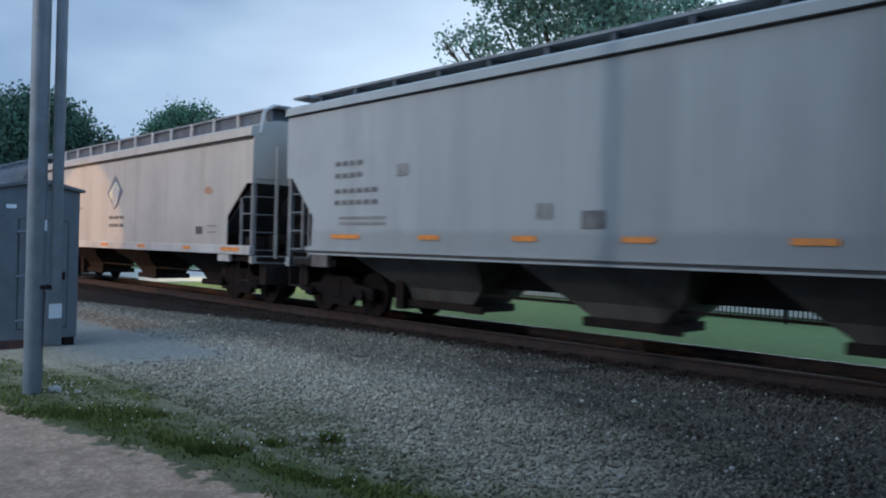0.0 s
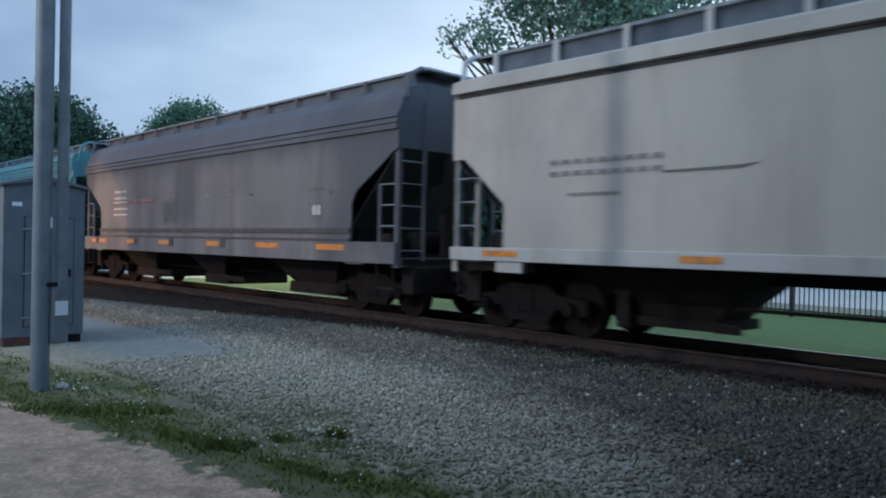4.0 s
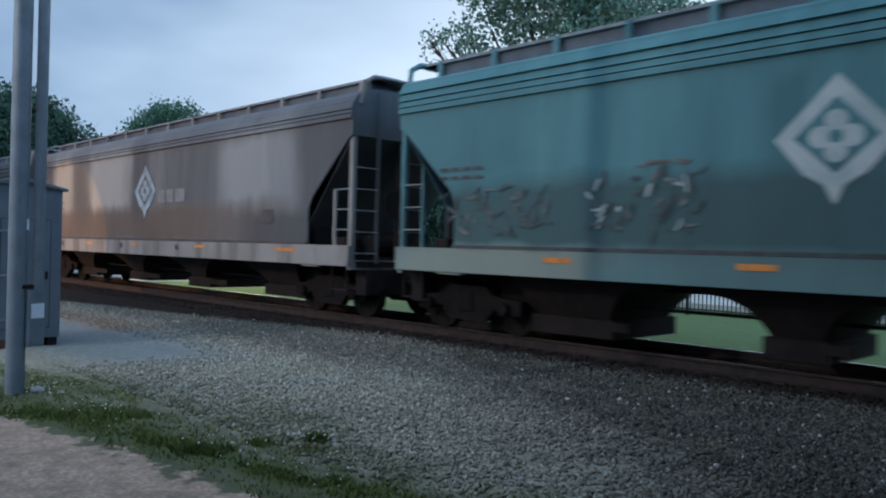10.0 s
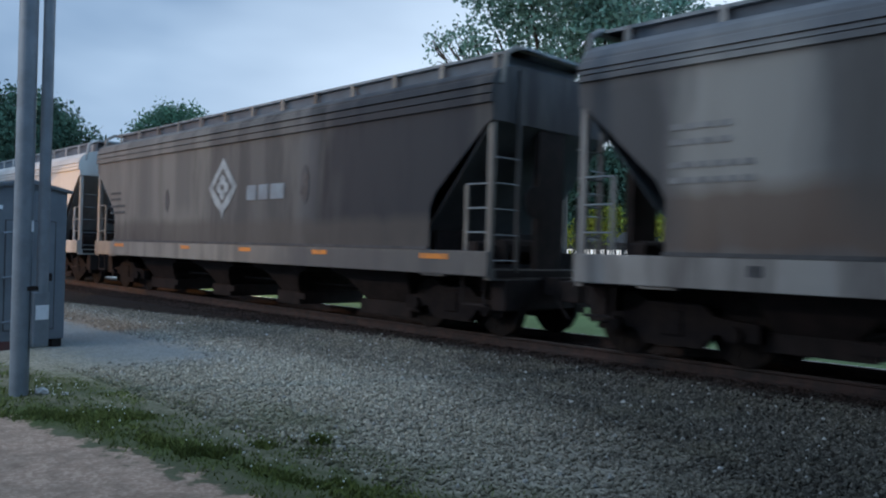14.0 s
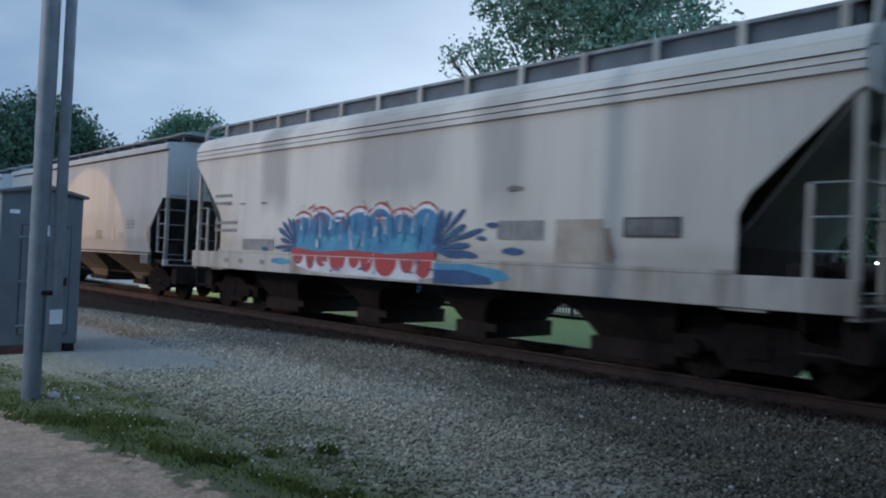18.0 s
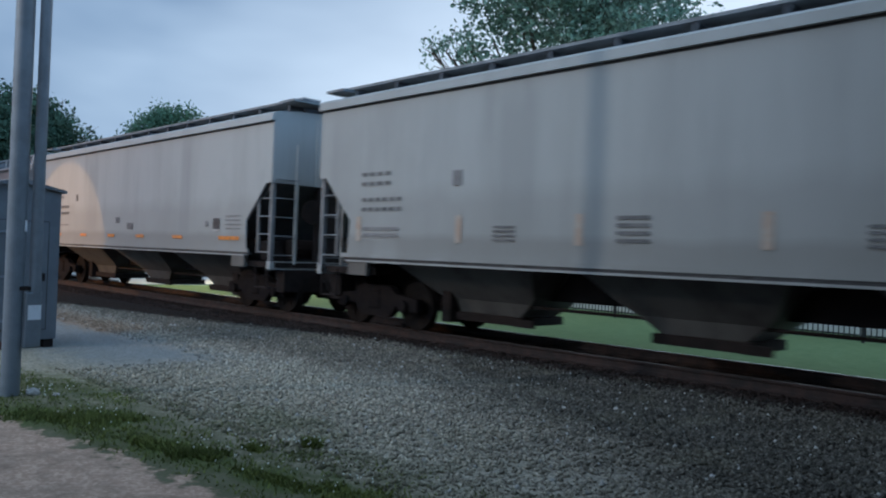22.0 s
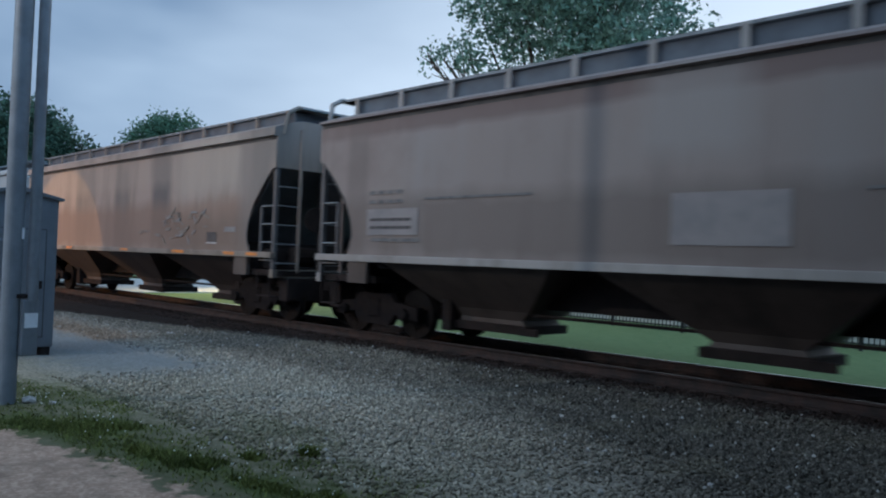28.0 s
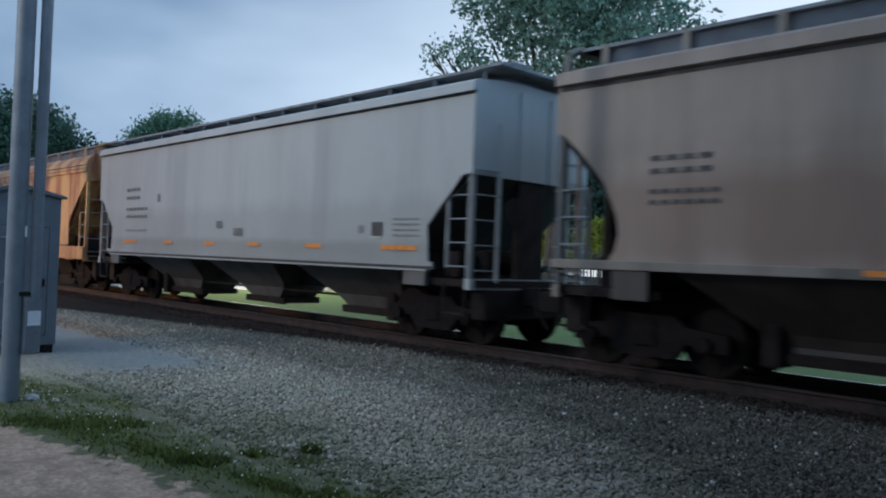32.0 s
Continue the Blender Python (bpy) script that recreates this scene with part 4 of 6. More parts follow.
# bluish top band: the sky's cast on roof and ribs, painted in
UMBER = paint("grimy_umber_grey", grime=1.02, base=(0.137, 0.137, 0.143), dirt=(0.075, 0.074, 0.077), rust=(0.17, 0.167, 0.165), streak=(0.46, 0.70), bands=((0.22, 0.215, 0.205), 0.5, 0.7),
              stain_and_light=[(-7.7, -5.9, 1.9, 4.2, (0.34, 0.325, 0.30), 0.75), (-4.4, -1.4, 2.3, 4.2, (0.38, 0.365, 0.335), 0.85), (4.2, 6.3, 2.3, 3.95, (0.29, 0.295, 0.30), 0.75), (6.3, 7.5, 2.2, 3.8, (0.24, 0.245, 0.255), 0.65),
                      (1.0, 3.8, 2.2, 4.5, (0.088, 0.092, 0.10), 0.65), (-0.6, 0.8, 1.0, 2.0, (0.06, 0.068, 0.085), 0.65), (-9.3, 5.2, 1.45, 2.35, (0.125, 0.088, 0.068), 0.85), (-9.3, -7.6, 1.5, 4.2, (0.055, 0.053, 0.056), 0.8), (-5.7, -4.5, 1.8, 4.0, (0.085, 0.078, 0.075), 0.7), (-1.1, -0.1, 2.0, 4.3, (0.07, 0.068, 0.07), 0.65), (5.2, 9.3, 1.35, 2.1, (0.065, 0.064, 0.068), 0.7),
                      (7.4, 9.4, 1.3, 4.7, (0.07, 0.075, 0.085), 0.7), (-9.4, 9.4, 3.95, 4.7, (0.125, 0.133, 0.15), 0.5)])
# pale rear and black front: lamplight and its falloff put into the coat
SOOT = paint("sooty_grey", grime=0.76, base=(0.165, 0.152, 0.143), dirt=(0.045, 0.043, 0.044), rust=(0.16, 0.145, 0.135), streak=(0.46, 0.60), bands=((0.20, 0.18, 0.16), 0.48, 0.66),
             stain_and_light=[(-8.3, -1.2, 1.7, 4.5, (0.30, 0.278, 0.245), 0.62), (-5.2, -4.4, 1.9, 4.2, (0.15, 0.14, 0.132), 0.6), (-2.9, -2.0, 2.2, 4.4, (0.12, 0.115, 0.112), 0.6), (-1.0, 2.8, 1.3, 4.4, (0.125, 0.12, 0.118), 0.6), (2.9, 3.7, 1.8, 3.9, (0.14, 0.14, 0.145), 0.7),
                     (3.8, 8.7, 1.1, 4.8, (0.028, 0.031, 0.040), 0.9), (-8.7, 8.7, 1.3, 2.0, (0.115, 0.098, 0.086), 0.65)])
SOOTSILL = paint("sooty_sill", (0.23, 0.205, 0.175), (0.085, 0.076, 0.069), (0.135, 0.112, 0.095), streak=(0.44, 0.68), stain_and_light=[(2.0, 8.7, 0.9, 1.5, (0.06, 0.06, 0.065), 0.8)])
CREAM = paint("cream_grey", grime=0.9, base=(0.635, 0.60, 0.555), dirt=(0.46, 0.43, 0.40), rust=(0.53, 0.495, 0.455), streak=(0.5, 0.9), bands=((0.50, 0.475, 0.445), 0.48, 0.68),
              stain_and_light=[(-4.8, -3.7, 2.5, 4.4, (0.22, 0.215, 0.215), 0.6), (-1.4, 1.2, 2.6, 4.4, (0.25, 0.245, 0.245), 0.55), (2.2, 3.2, 2.3, 4.4, (0.24, 0.235, 0.235), 0.55), (-8.3, 8.3, 1.0, 1.75, (0.33, 0.30, 0.265), 0.5), (-8.3, -6.2, 1.5, 2.6, (0.36, 0.27, 0.19), 0.4)])
PINK = paint("pinkish_grey", grime=0.84, base=(0.315, 0.27, 0.252), dirt=(0.185, 0.153, 0.143), rust=(0.225, 0.182, 0.168), streak=(0.5, 0.9), bands=((0.32, 0.29, 0.28), 0.5, 0.7),
             stain_and_light=[(-8.6, 8.6, 3.8, 4.2, (0.15, 0.095, 0.09), 0.6), (-8.6, 8.6, 1.5, 2.6, (0.155, 0.128, 0.115), 0.65), (7.0, 7.8, 2.7, 3.3, (0.115, 0.105, 0.105), 0.75), (7.8, 8.5, 3.3, 4.0, (0.12, 0.11, 0.11), 0.6),
                     (-1.2, 0.4, 3.0, 4.2, (0.36, 0.335, 0.325), 0.65), (6.8, 7.3, 1.6, 2.4, (0.33, 0.17, 0.08), 0.6), (-7.6, -7.0, 1.6, 4.0, (0.17, 0.14, 0.13), 0.5)])
# dark lower front: weaker light at the right end, painted in
TAN = paint("tan_grey", grime=0.95, base=(0.36, 0.292, 0.252), dirt=(0.21, 0.18, 0.155), rust=(0.255, 0.217, 0.183), bands=((0.19, 0.175, 0.165), 0.54, 0.70),
            stain_and_light=[(2.15, 3.3, 1.8, 4.4, (0.105, 0.103, 0.108), 0.85), (-3.3, -1.9, 1.7, 4.2, (0.16, 0.147, 0.138), 0.6), (-0.3, 0.6, 1.7, 4.2, (0.145, 0.133, 0.125), 0.65), (-8.2, 8.2, 1.5, 2.7, (0.225, 0.155, 0.122), 0.75), (3.4, 8.2, 1.1, 2.3, (0.14, 0.108, 0.09), 0.5),
                    (3.6, 7.6, 2.9, 4.3, (0.40, 0.36, 0.315), 0.55), (-8.2, 8.2, 3.2, 4.2, (0.39, 0.335, 0.285), 0.35), (6.8, 8.2, 1.6, 4.4, (0.17, 0.16, 0.155), 0.6)])
TANSILL = paint("tan_sill_paint", (0.215, 0.19, 0.165), (0.115, 0.098, 0.082), (0.16, 0.13, 0.105), streak=(0.46, 0.68))
RUSTY = paint("rusted_yellow", (0.40, 0.26, 0.11), (0.20, 0.07, 0.03), (0.25, 0.10, 0.05), streak=(0.42, 0.55))
STRIP = paint("white_sill_paint", (0.48, 0.47, 0.46), (0.32, 0.30, 0.28))
# hopper bay tan, darkened by painted-in shade under the floor
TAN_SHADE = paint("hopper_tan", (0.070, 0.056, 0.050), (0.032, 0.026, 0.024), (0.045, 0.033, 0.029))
ROSESILL = paint("worn_white_sill", (0.30, 0.285, 0.275), (0.18, 0.17, 0.16), stain_and_light=[(2.0, 8.7, 1.3, 1.7, (0.20, 0.19, 0.185), 0.8)])
CREAMSILL = paint("dirty_cream_sill", (0.41, 0.39, 0.365), (0.19, 0.175, 0.155), (0.30, 0.27, 0.24), streak=(0.47, 0.68))
GRIMY = paint("grimy_sill_paint", (0.27, 0.26, 0.25), (0.11, 0.10, 0.095), (0.19, 0.175, 0.16), streak=(0.44, 0.66))
FADED = shade("faded_lettering", (0.10, 0.10, 0.105), 0.7, 0.0, (0.17, 0.165, 0.165), 5.0)
FAINT = shade("faint_lettering", (0.18, 0.175, 0.18), 0.7, 0.0, (0.24, 0.235, 0.235), 5.0)
BROWN = shade("faded_orange_bar", (0.38, 0.19, 0.11), 0.7, 0.0, (0.42, 0.28, 0.2), 6.0)

SMOOTH_GAP = [(0.80, 0.85), (0.66, 1.03), (0.42, 1.35)]
RAIL_GAP = [(1.02, 1.1), (0.90, 1.35), (0.62, 1.58), (0.42, 1.75)]
WIDE_GAP = [(0.78, 1.30), (0.66, 1.48), (0.50, 1.72), (0.42, 1.66)]
ARCH_GAP = [(0.93, 0.50), (0.88, 0.76), (0.78, 0.95), (0.62, 1.10), (0.42, 1.22)]
BROAD_GAP = [(1.07, 0.72), (0.98, 1.08), (0.88, 1.26), (0.55, 1.66), (0.42, 1.82)]
UMBER_GAP = [(1.00, 0.70), (0.90, 1.02), (0.74, 1.34), (0.55, 1.55), (0.42, 1.62)]
CARS = []


def smooth(front, rear, coat, label):
    half = (front - rear) / 2
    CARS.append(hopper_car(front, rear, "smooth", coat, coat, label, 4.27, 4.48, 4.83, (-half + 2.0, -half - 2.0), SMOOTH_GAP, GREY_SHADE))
    return CARS[-1]


def first_car():
    c = smooth(1.2, -15.0, GREY, "grey smooth-sided covered hopper car with black lettering")
    blocks(c, "reporting_mark", -14.35, 2.82, 0.95, 0.33, FADED, 4)
    blocks(c, "car_number", -14.35, 2.28, 1.45, 0.32, FADED, 6)
    blocks(c, "small_mark", -12.4, 2.78, 0.45, 0.22, FAINT)
    blocks(c, "data_line", -14.2, 1.99, 1.5, 0.05, FAINT, 7)
    blocks(c, "data_line", -14.2, 1.88, 1.5, 0.05, FAINT, 9)
    blocks(c, "stencil_plate", -9.02, 1.95, 0.45, 0.24, FAINT)
    blocks(c, "stencil_plate", -8.16, 1.80, 0.6, 0.26, FADED)
    reflectors(c, 1.60, [(-14.45, 0.95), (-11.75, 0.55), (-9.5, 0.5), (-7.47, 0.55), (-5.12, 0.55), (-2.4, 0.9)])


def leaf_logo_car():
    c = hopper_car(-16.5, -33.3, "rail", WHITE, STRIP, "off-white covered hopper car with a leaf logo", 3.99, 4.23, 4.77, (-6.15, -10.7), RAIL_GAP, GREY_SHADE)
    CARS.append(c)
    blue = shade("logo_slate_blue", (0.10, 0.12, 0.17), 0.6, 0.0, (0.16, 0.17, 0.22), 3.0)
    cream = shade("logo_cream", (0.60, 0.60, 0.45), 0.6)
    patch(c, "logo_diamond", [(-9.15, 2.95), (-8.5, 2.38), (-7.88, 2.95), (-8.5, 3.48)], blue)
    patch(c, "logo_field", [(-8.98, 2.92), (-8.55, 2.50), (-8.2, 2.75), (-8.12, 3.05), (-8.45, 3.30)], cream, 0.017)
    patch(c, "logo_leaf", [(-8.55, 2.45), (-8.25, 2.62), (-8.14, 2.95), (-8.42, 3.22), (-8.66, 3.00), (-8.72, 2.70)], STRIP, 0.022)
    blocks(c, "logo_word", -8.95, 1.86, 1.28, 0.34, FADED, 3, 0.2)
    blocks(c, "car_number", -14.65, 2.50, 2.0, 0.24, FAINT, 9)
    patch(c, "scrawl", [(-12.7, 2.46), (-11.6, 2.47), (-11.35, 2.53), (-11.6, 2.51), (-12.7, 2.49)], FADED)
    blocks(c, "data_line", -14.3, 2.2, 0.9, 0.04, FAINT, 5)
    blocks(c, "stencil_plate", -2.85, 1.66, 0.5, 0.2, BLACKISH)
    blocks(c, "data_line", -2.2, 1.86, 0.5, 0.03, FAINT, 4)
    blocks(c, "data_line", -2.2, 1.70, 0.5, 0.03, FAINT, 5)
    patch(c, "rust_stain", oval(-2.2, 2.78, 0.22, 0.1, 12, 0.2), BROWN)
    reflectors(c, 1.26, [(-16.0, 0.75), (-12.4, 0.6), (-9.5, 0.6), (-6.55, 0.55), (-3.5, 0.45), (-1.4, 0.95)], 0.09, 0.05)


def rose_car():
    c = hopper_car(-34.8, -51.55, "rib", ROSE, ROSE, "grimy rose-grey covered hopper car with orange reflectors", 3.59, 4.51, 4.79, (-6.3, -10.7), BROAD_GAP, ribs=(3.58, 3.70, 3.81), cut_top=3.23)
    CARS.append(c)
    half = c["half"]
    # the ledge's shadow line is put into its black colour
    part("belt_ledge", boxed(-half + 1.44, half - 1.44, -SIDE - 0.05, -SIDE, 1.62, 1.72), BLACKISH, c)
    part("lower_skirt", boxed(-half + 1.44, half - 1.44, -SIDE - 0.02, -SIDE + 0.01, 1.44, 1.62), ROSE, c)
    for z in (2.12, 2.3, 2.5):
        blocks(c, "data_line", -14.2, z, 1.15, 0.05, STRIP, 1)
    blocks(c, "reporting_mark", -14.1, 2.62, 1.0, 0.28, STRIP, 4, 0.35)
    patch(c, "red_scrawl", [(-14.4, 2.44), (-13.0, 2.50), (-11.0, 2.48), (-11.0, 2.60), (-13.0, 2.58), (-14.4, 2.56)], shade("dull_red_paint", (0.16, 0.05, 0.05), 0.7, 0.0, (0.2, 0.15, 0.16), 2.0))
    strokes(c, "scuff", 9, -8.8, -5.2, 2.52, 2.82, 16, (FADED, ROSE, FAINT), (0.015, 0.035), steep=0.25)
    strokes(c, "scuff", 10, -3.9, -2.2, 2.45, 2.7, 6, (FADED,), (0.01, 0.02), steep=0.2)
    strokes(c, "scrawl", 11, -10.5, -9.6, 1.85, 2.4, 10, (FADED, BLACKISH), (0.012, 0.03))
    blocks(c, "placard", -2.9, 1.95, 0.55, 0.3, FADED)
    blocks(c, "placard_card", -2.8, 2.0, 0.35, 0.2, STRIP, 2, y=0.018)
    reflectors(c, 1.27, [(-16.0, 1.25), (-13.0, 0.9), (-10.6, 0.95), (-7.6, 0.95), (-5.1, 1.0), (-2.6, 1.0)], 0.12, 0.05)
    for x in (-15.6, -12.4, -9.9, -6.9):
        blocks(c, "sill_plate", x, 1.24, 0.4, 0.2, BLACKISH, y=0.06)


def diamond_logo(c, x, material, inner, word, wx):
    z = 2.82
    patch(c, "logo_diamond", [(x - 0.70, z), (x - 0.35, z - 0.42), (x - 0.12, z - 0.55), (x, z - 0.78), (x + 0.10, z - 0.55), (x + 0.35, z - 0.40), (x + 0.68, z), (x + 0.30, z + 0.40), (x, z + 0.72), (x - 0.30, z + 0.40)], material)
    patch(c, "logo_field", [(x - 0.47, z), (x, z - 0.42), (x + 0.46, z), (x, z + 0.46)], inner, 0.017)
    for dx, dz in ((-0.17, 0.0), (0.17, 0.0), (0, 0.18), (0, -0.17)):
        patch(c, "logo_petal", oval(x + dx, z + dz, 0.13, 0.13, 12), material, 0.022)
    patch(c, "logo_eye", oval(x, z, 0.08, 0.08, 10), inner, 0.027)
    for k, w in enumerate((0.42, 0.42, 0.60)):
        blocks(c, "logo_letter", wx + 0.50 * k, 2.48, w, 0.34, word, 1, 0.05)


def teal_car():
    # the slope sheet's coat is teal with the recess's shade painted in
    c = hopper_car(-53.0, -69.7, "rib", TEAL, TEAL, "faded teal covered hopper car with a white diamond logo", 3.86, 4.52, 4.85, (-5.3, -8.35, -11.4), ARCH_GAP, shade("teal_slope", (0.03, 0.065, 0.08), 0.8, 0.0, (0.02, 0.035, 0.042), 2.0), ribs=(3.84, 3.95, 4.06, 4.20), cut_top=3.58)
    CARS.append(c)
    chalk = shade("chalk_white", (0.50, 0.53, 0.52), 0.7, 0.0, (0.36, 0.42, 0.42), 2.0)
    diamond_logo(c, -9.2, chalk, TEAL, chalk, -8.4)
    blocks(c, "reporting_mark", -15.6, 2.60, 1.05, 0.20, BLACKISH, 4)
    soft_black = shade("weathered_black", (0.045, 0.055, 0.058), 0.7, 0.0, (0.075, 0.10, 0.105), 6.0)
    strokes(c, "scribble", 3, -12.6, -10.8, 1.72, 2.5, 60, (soft_black, soft_black, FADED, soft_black, soft_black, chalk), (0.018, 0.05))
    strokes(c, "scribble", 4, -15.5, -13.3, 1.75, 2.4, 52, (soft_black, soft_black, FADED), (0.018, 0.055))
    strokes(c, "scrawl_line", 5, -7.7, -4.3, 1.8, 2.7, 22, (FADED, soft_black, FAINT))
    strokes(c, "chalk_scrawl", 6, -2.2, -1.7, 1.85, 2.25, 8, (chalk, FAINT))
    strokes(c, "red_tag", 31, -11.8, -11.1, 2.62, 2.74, 7, (shade("dull_red_brown", (0.17, 0.10, 0.08), 0.7, 0.0, (0.12, 0.13, 0.125), 5.0),), (0.012, 0.03), steep=0.4)
    part("vent_pipe", tube((c["half"] - 4.75, -SIDE - 0.07, 1.86), (c["half"] - 4.35, -SIDE - 0.07, 1.80), 0.05, 10), chalk, c)
    part("vent_pipe", tube((c["half"] - 4.33, -SIDE - 0.07, 1.80), (c["half"] - 4.22, -SIDE - 0.07, 1.06), 0.07, 10), chalk, c)
    blocks(c, "placard", -3.35, 1.68, 1.05, 0.32, BLACKISH)
    blocks(c, "placard_rim", -3.38, 2.0, 1.11, 0.03, chalk, 1, 0.0, y=0.02)
    blocks(c, "placard_rim", -3.38, 1.65, 1.11, 0.03, chalk, 1, 0.0, y=0.02)
    reflectors(c, 1.27, [(-13.3, 0.5), (-10.3, 0.5), (-7.3, 0.55), (-4.5, 0.5), (-1.9, 0.9)], 0.08, 0.05)


def umber_car():
    c = hopper_car(-71.1, -89.6, "rib", UMBER, GRIMY, "grimy grey covered hopper car with a pale blue diamond logo", 3.95, 4.57, 4.82, (-5.5, -9.4, -13.3), UMBER_GAP, ribs=(3.93, 4.03, 4.11), cut_top=3.60)
    CARS.append(c)
    sky_blue = shade("pale_blue_logo", (0.36, 0.44, 0.50), 0.7, 0.0, (0.22, 0.27, 0.30), 3.0)
    diamond_logo(c, -9.4, sky_blue, UMBER, FAINT, -8.55)
    blocks(c, "reporting_mark", -17.0, 2.9, 0.9, 0.28, FAINT, 4)
    blocks(c, "car_number", -17.0, 2.4, 1.2, 0.28, FAINT, 6)
    blocks(c, "placard", -3.2, 1.9, 0.6, 0.3, BLACKISH)
    for x in (-15.9, -7.4, -11.0):
        blocks(c, "sill_plate", x, 1.22, 0.28, 0.14, BLACKISH, y=0.05)
    reflectors(c, 1.30, [(-13.6, 0.5), (-10.2, 0.45), (-6.3, 0.5), (-2.6, 0.8)], 0.07, 0.05)


def soot_car():
    c = hopper_car(-91.3, -108.2, "rib", SOOT, SOOTSILL, "sooty dark grey covered hopper car with a pale diamond logo", 3.89, 4.54, 4.85, (-5.3, -8.45, -11.6), ARCH_GAP, ribs=(3.87, 4.02, 4.17), cut_top=3.58)
    CARS.append(c)
    pale = shade("washed_logo", (0.36, 0.38, 0.385), 0.7, 0.0, (0.21, 0.225, 0.23), 3.0)
    diamond_logo(c, -8.8, pale, SOOT, shade("washed_word", (0.22, 0.26, 0.29), 0.7, 0.0, (0.17, 0.18, 0.2), 2.0), -7.65)
    patch(c, "soot_mark", oval(-11.85, 2.58, 0.11, 0.3, 12, 0.1), BLACKISH)
    patch(c, "soot_mark", oval(-5.3, 2.75, 0.16, 0.38, 12, 0.1), BLACKISH)
    blocks(c, "reporting_mark", -15.75, 2.68, 0.80, 0.25, BLACKISH, 4)
    blocks(c, "car_number", -15.75, 2.28, 1.10, 0.26, BLACKISH, 6)
    reflectors(c, 1.30, [(-15.3, 0.7), (-10.9, 0.5), (-7.9, 0.55), (-4.9, 0.5), (-1.6, 0.7)], 0.09, 0.05)


def graffiti_car():
    c = hopper_car(-109.8, -126.2, "rib", CREAM, CREAMSILL, "cream covered hopper car with blue and red graffiti", 3.83, 4.46, 4.82, (-5.2, -8.2, -11.2), ARCH_GAP, paint("cream_slope", (0.17, 0.172, 0.17), (0.10, 0.10, 0.10)), ribs=(3.81, 3.92, 4.03), cut_top=3.62)
    CARS.append(c)
    navy = shade("graffiti_blue", (0.012, 0.055, 0.155), 0.6, 0.0, (0.020, 0.085, 0.21), 2.0)
    blue = shade("graffiti_mid_blue", (0.03, 0.14, 0.29), 0.6, 0.0, (0.045, 0.19, 0.36), 2.0)
    azure = shade("graffiti_light_blue", (0.07, 0.28, 0.42), 0.6, 0.0, (0.04, 0.17, 0.34), 2.0)
    red = shade("graffiti_red", (0.36, 0.035, 0.04), 0.6, 0.0, (0.27, 0.05, 0.055), 2.0)
    white = shade("graffiti_white", (0.60, 0.62, 0.66), 0.6, 0.0, (0.5, 0.5, 0.55), 3.0)
    # letters: an uneven top rimmed in red and white, dark blue over light blue, cut by slanted strokes
    rng = random.Random(21)
    tops = [(-11.52, 1.95)]
    for k, (wide, high) in enumerate(((0.60, 2.30), (0.72, 2.40), (0.58, 2.30), (0.70, 2.38), (0.62, 2.44), (0.66, 2.32), (0.62, 2.42))):
        x0 = -11.5 + sum((0.60, 0.72, 0.58, 0.70, 0.62, 0.66, 0.62)[:k]) + 0.01 * k
        tops += [(x0 + wide * f, 2.10 + (high - 2.10) * math.sin(math.pi * (0.12 + 0.76 * f)) ** 0.6) for f in (0.0, 0.18, 0.4, 0.65, 0.85, 1.0)]
        tops.append((x0 + wide + 0.005, 2.12))
    tops[-1] = (-6.98, 1.95)
    patch(c, "letter_rim", [(-11.56, 1.46)] + [(x, z + 0.10) for x, z in tops] + [(-6.93, 1.46)], red, 0.012)
    patch(c, "letter_outline", [(-11.54, 1.46)] + [(x, z + 0.05) for x, z in tops] + [(-6.95, 1.46)], white, 0.016)
    patch(c, "letter_body", [(-11.5, 1.46)] + [(x, z - 0.03) for x, z in tops] + [(-6.97, 1.46)], blue, 0.020)
    patch(c, "letter_fill", [(-11.42, 1.48), (-11.4, 1.82), (-10.6, 1.92), (-10.2, 1.84), (-9.5, 1.95), (-8.9, 1.82), (-8.1, 1.94), (-7.4, 1.86), (-7.0, 1.92), (-7.0, 1.48)], azure, 0.024)
    for k in range(58):
        x, z = -11.38 + 4.25 * (k + 0.7 * rng.random()) / 58, 1.58 + 0.50 * rng.random()
        w, h, slant = 0.018 + 0.04 * rng.random(), 0.14 + 0.36 * rng.random(), 0.10 * rng.uniform(-1, 1)
        h = min(h, 2.26 - z)
        patch(c, "brush_stroke", [(x, z), (x + w, z + 0.02), (x + w + slant, z + h), (x + slant + 0.4 * w, z + h + 0.04)], (navy, white, azure, blue, navy)[k % 5], 0.028 + 0.003 * (k % 5))
    for x, z, rx, rz in ((-8.5, 2.22, 0.14, 0.025), (-9.9, 2.18, 0.10, 0.025), (-10.6, 1.70, 0.04, 0.10)):
        patch(c, "highlight", oval(x, z, rx, rz, 12, 0.10), white, 0.045)
    # red drops of uneven size on white over the sill
    patch(c, "lower_band", [(-11.35, 1.22), (-11.55, 1.46), (-6.9, 1.46), (-6.95, 1.16), (-7.5, 1.08), (-9.8, 1.10), (-10.7, 1.12)], white, 0.048)
